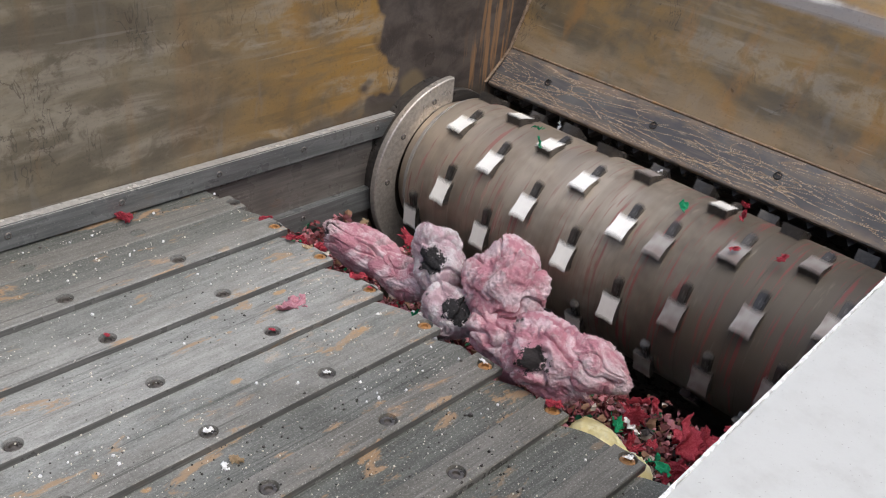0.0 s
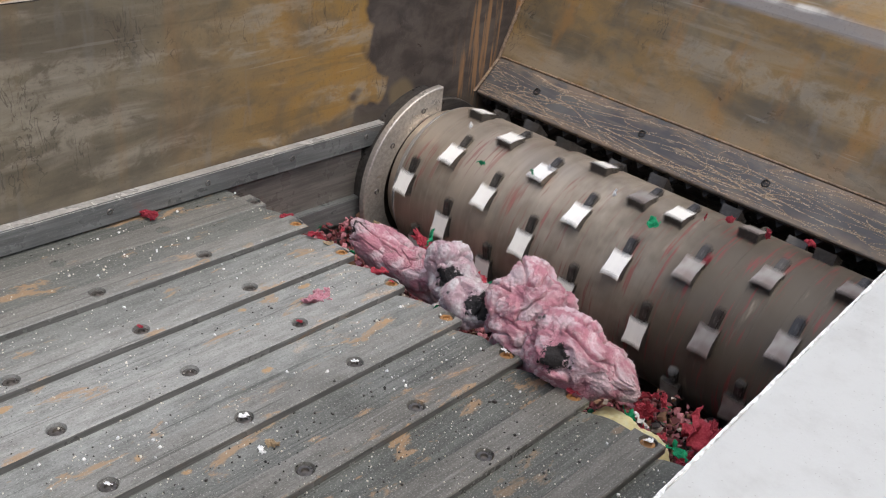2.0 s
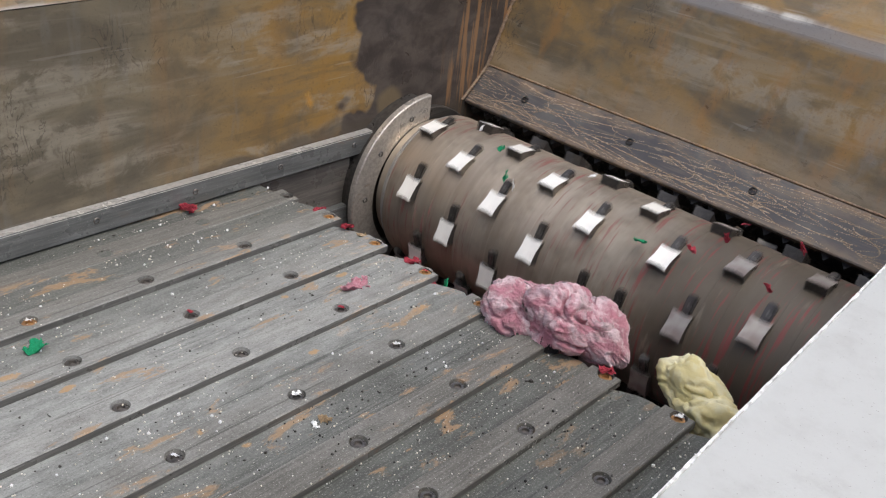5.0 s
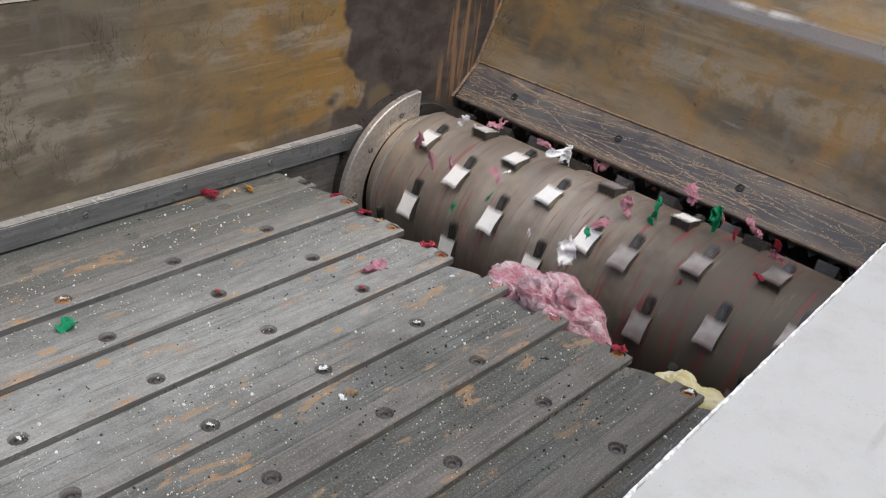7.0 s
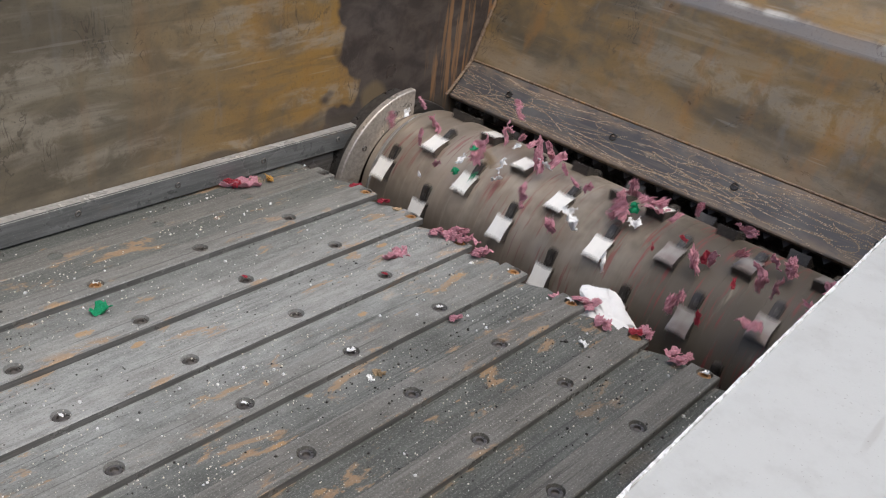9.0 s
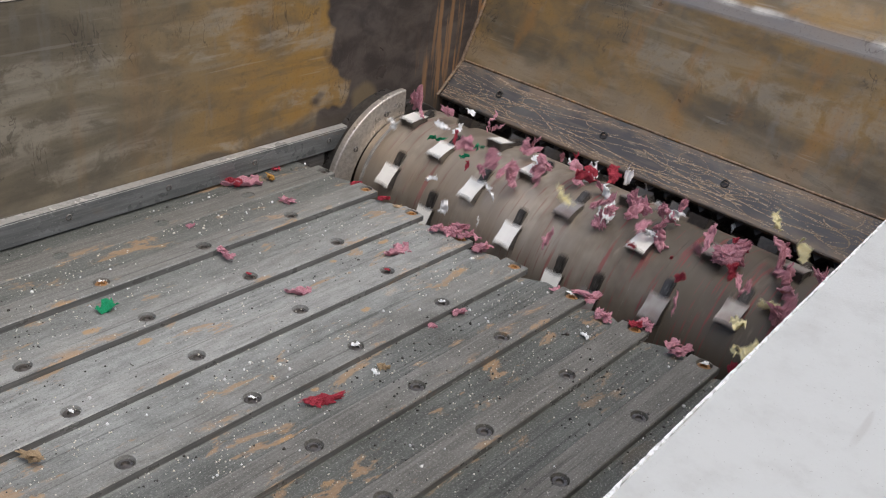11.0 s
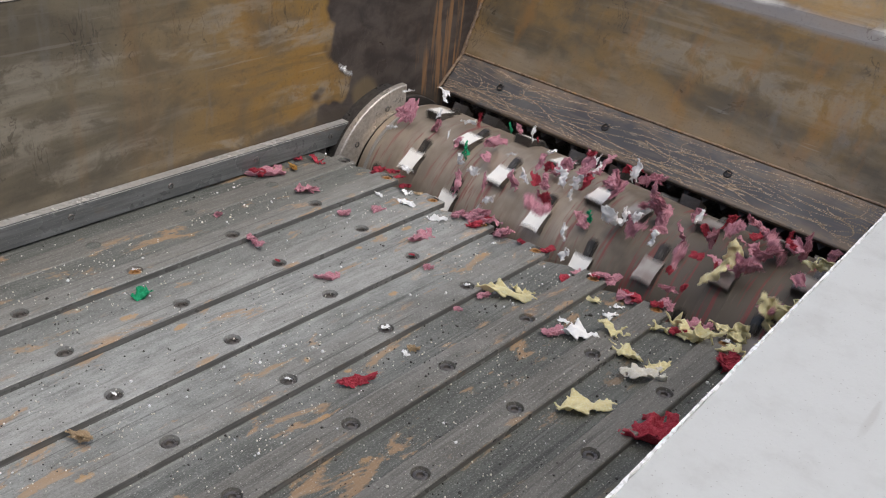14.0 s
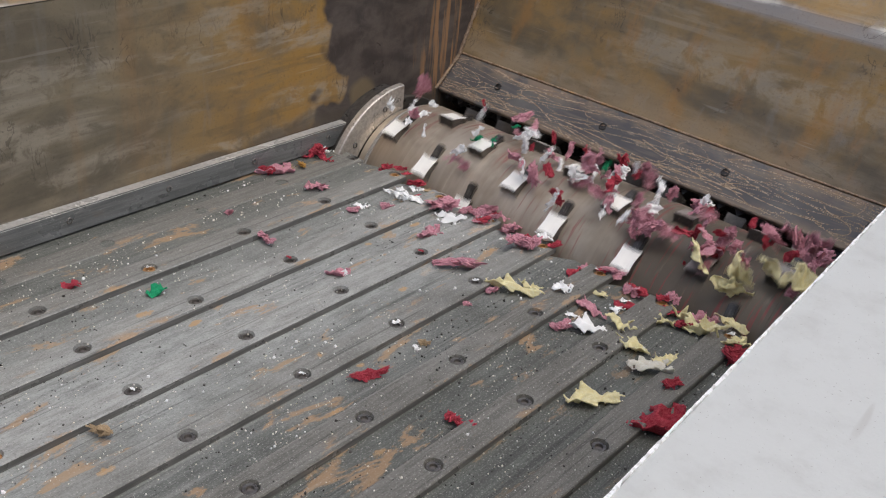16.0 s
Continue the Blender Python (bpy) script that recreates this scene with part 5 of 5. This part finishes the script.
# loose scraps heaped in the gap at the start, pushed along and drawn down
rp = random.Random(5)
SINK = [(0.0, 0.0), (1.0, 0.0), (2.0, -0.004), (3.0, -0.02), (4.0, -0.05), (6.5, -0.24), (8.0, -0.30), (16.0, -0.30)]


def heap_scrap(kind, x, y, z, length):
    ob = shred(kind, length, rp.uniform(0.5, 1.0), "scraps in the gap", "heaped before the ram")
    w = (rp.uniform(-50, 50), rp.uniform(-50, 50), rp.uniform(0, 180))
    rows = []
    for t, dz in SINK:
        s = min(ram_at(t), 0.20) * (1.0 if y < 0.27 else 0.8)
        rows.append((t, (x, min(y + s, 0.52), z + dz), w))
    MOVES.append((ob, tumble(rows)))


for _ in range(50):
    heap_scrap(rp.choice(["red", "red", "pink", "tan", "green", "red"]), rp.uniform(0.08, 0.40), rp.uniform(0.21, 0.45), rp.uniform(-0.11, -0.06), rp.uniform(0.015, 0.035))
for _ in range(70):
    heap_scrap(rp.choice(["red", "red", "white", "red", "pink", "red", "tan"]), rp.uniform(0.70, 1.04), rp.uniform(0.21, 0.46), rp.uniform(-0.15, -0.092), rp.uniform(0.03, 0.065))
for x, y, z, kind, length in ((0.335, 0.335, 0.0, "white", 0.06), (0.30, 0.345, -0.005, "green", 0.06), (0.29, 0.325, -0.01, "red", 0.06), (0.86, 0.24, -0.04, "green", 0.04), (0.77, 0.27, -0.045, "green", 0.035), (0.90, 0.30, -0.05, "red", 0.07), (0.84, 0.33, -0.05, "red", 0.07)):
    heap_scrap(kind, x, y, z, length)

def waste_material():
    a = Mat("mixed_shreds", 0.9)
    rv = a.n("ShaderNodeNewGeometry").outputs["Random Per Island"]
    cr = a.n("ShaderNodeValToRGB")
    cr.color_ramp.interpolation = "CONSTANT"
    stops = [(0.0, (0.20, 0.045, 0.05)), (0.22, (0.42, 0.17, 0.19)), (0.52, (0.13, 0.04, 0.04)), (0.74, (0.52, 0.46, 0.40)), (0.80, (0.26, 0.15, 0.09)), (0.92, (0.02, 0.20, 0.09)), (0.95, (0.07, 0.06, 0.06))]
    cr.color_ramp.elements[0].color = (*stops[0][1], 1)
    cr.color_ramp.elements[1].position, cr.color_ramp.elements[1].color = stops[1][0], (*stops[1][1], 1)
    for pos, c in stops[2:]:
        cr.color_ramp.elements.new(pos).color = (*c, 1)
    a.put(cr.inputs[0], rv)
    return a.done(cr.outputs[0], a.noise(300, 3), 0.5, 0.002)


def flakes(count, seed):
    """Small torn flakes strewn through the gap before the ram."""
    rg = random.Random(seed)
    verts, faces = [], []
    for _ in range(count):
        x, y = rg.uniform(-0.06, 1.10), rg.uniform(0.165, 0.50)
        z = -0.145 + 0.035 * noise.noise(Vector((x * 9, y * 9, 1))) + rg.uniform(-0.03, 0.012)
        if y > 0.30:
            z -= 0.12 * (y - 0.30)
        r = rg.uniform(0.003, 0.011)
        m = pose(x, y, z, rg.uniform(-70, 70), rg.uniform(-70, 70), rg.uniform(0, 360))
        k = len(verts)
        n = 6
        for i in range(n):
            a = 2 * math.pi * i / n
            q = r * rg.uniform(0.45, 1.15)
            verts.append(tuple(m @ Vector((q * math.cos(a), q * math.sin(a), r * rg.uniform(-0.3, 0.3)))))
        verts.append(tuple(m @ Vector((0, 0, r * 0.35))))
        verts.append(tuple(m @ Vector((0, 0, -r * 0.15))))
        for i in range(n):
            faces.append((k + i, k + (i + 1) % n, k + n))
            faces.append((k + (i + 1) % n, k + i, k + n + 1))
    me = bpy.data.meshes.new("shredded_waste")
    me.from_pydata(verts, [], faces)
    me.materials.append(waste_material())
    return new("shredded_waste", me)


heap_ob = flakes(8000, 8)
tagged(heap_ob, "heap of mixed red, pink and white shreds in the gap", "waste", kind="stuff")
MOVES.append((heap_ob, tumble([(t, (0, min(ram_at(t), 0.06), dz), (0, 0, 0)) for t, dz in SINK])))


# grit strewn over the planks, rides with the ram
def grit(name, count, material, seed, label, size, x0=-0.05):
    rg = random.Random(seed)
    verts, faces = [], []
    while len(verts) < count * 10:
        x, y = rg.uniform(x0, 1.1), rg.uniform(-0.95, 0.18)
        if noise.noise(Vector((x * 5, y * 5, seed))) < rg.uniform(-0.5, 0.5):
            continue
        onbar = (x + 0.026) % PITCH < 0.045
        if onbar and rg.random() < 0.6:
            continue
        z = 0.0 if onbar and x > 0.03 else -0.0115
        r = size * rg.uniform(0.4, 1.0) ** 2 * (1.7 if rg.random() < 0.05 else 1.0)
        a = rg.uniform(0, 6.3)
        k = len(verts)
        for m in range(5):
            q = r * rg.uniform(0.6, 1.1)
            verts.append((x + q * math.cos(a + m * 1.257), y + q * math.sin(a + m * 1.257), z - 0.0003))
        for m in range(5):
            q = r * rg.uniform(0.4, 0.8)
            verts.append((x + q * math.cos(a + m * 1.257), y + q * math.sin(a + m * 1.257), z + r * rg.uniform(0.5, 0.9)))
        for m in range(5):
            w = (m + 1) % 5
            faces.append((k + m, k + w, k + 5 + w, k + 5 + m))
        faces.append((k + 5, k + 6, k + 7, k + 8, k + 9))
    me = bpy.data.meshes.new(name)
    me.from_pydata(verts, [], faces)
    me.materials.append(material)
    ob = new(name, me)
    ob.parent = ram
    tagged(ob, label, kind="stuff")


grit("pale_grit", 3900, CLOTH["cream"], 2, "fine pale grit and lint on the planks", 0.0017)
grit("pale_chip", 300, CLOTH["white"], 6, "pale foam chips on the planks", 0.0034)
grit("coarse_dark_grit", 900, MAT_DARK, 12, "coarse dark crumbs on the planks", 0.0026, 0.5)
grit("dark_grit", 1700, MAT_DARK, 9, "fine dark grit on the planks", 0.0018)

# ---- motion of things ----
def motions():
    walk(ram, [(t, pose(0, s, 0)) for t, s in RAM])
    for thing, rows in MOVES:
        walk(thing, rows)
    walk(rotor, [(0.1 * i, pose(0, AXIS_Y, AXIS_Z, spin_at(0.1 * i))) for i in range(161)])


motions()
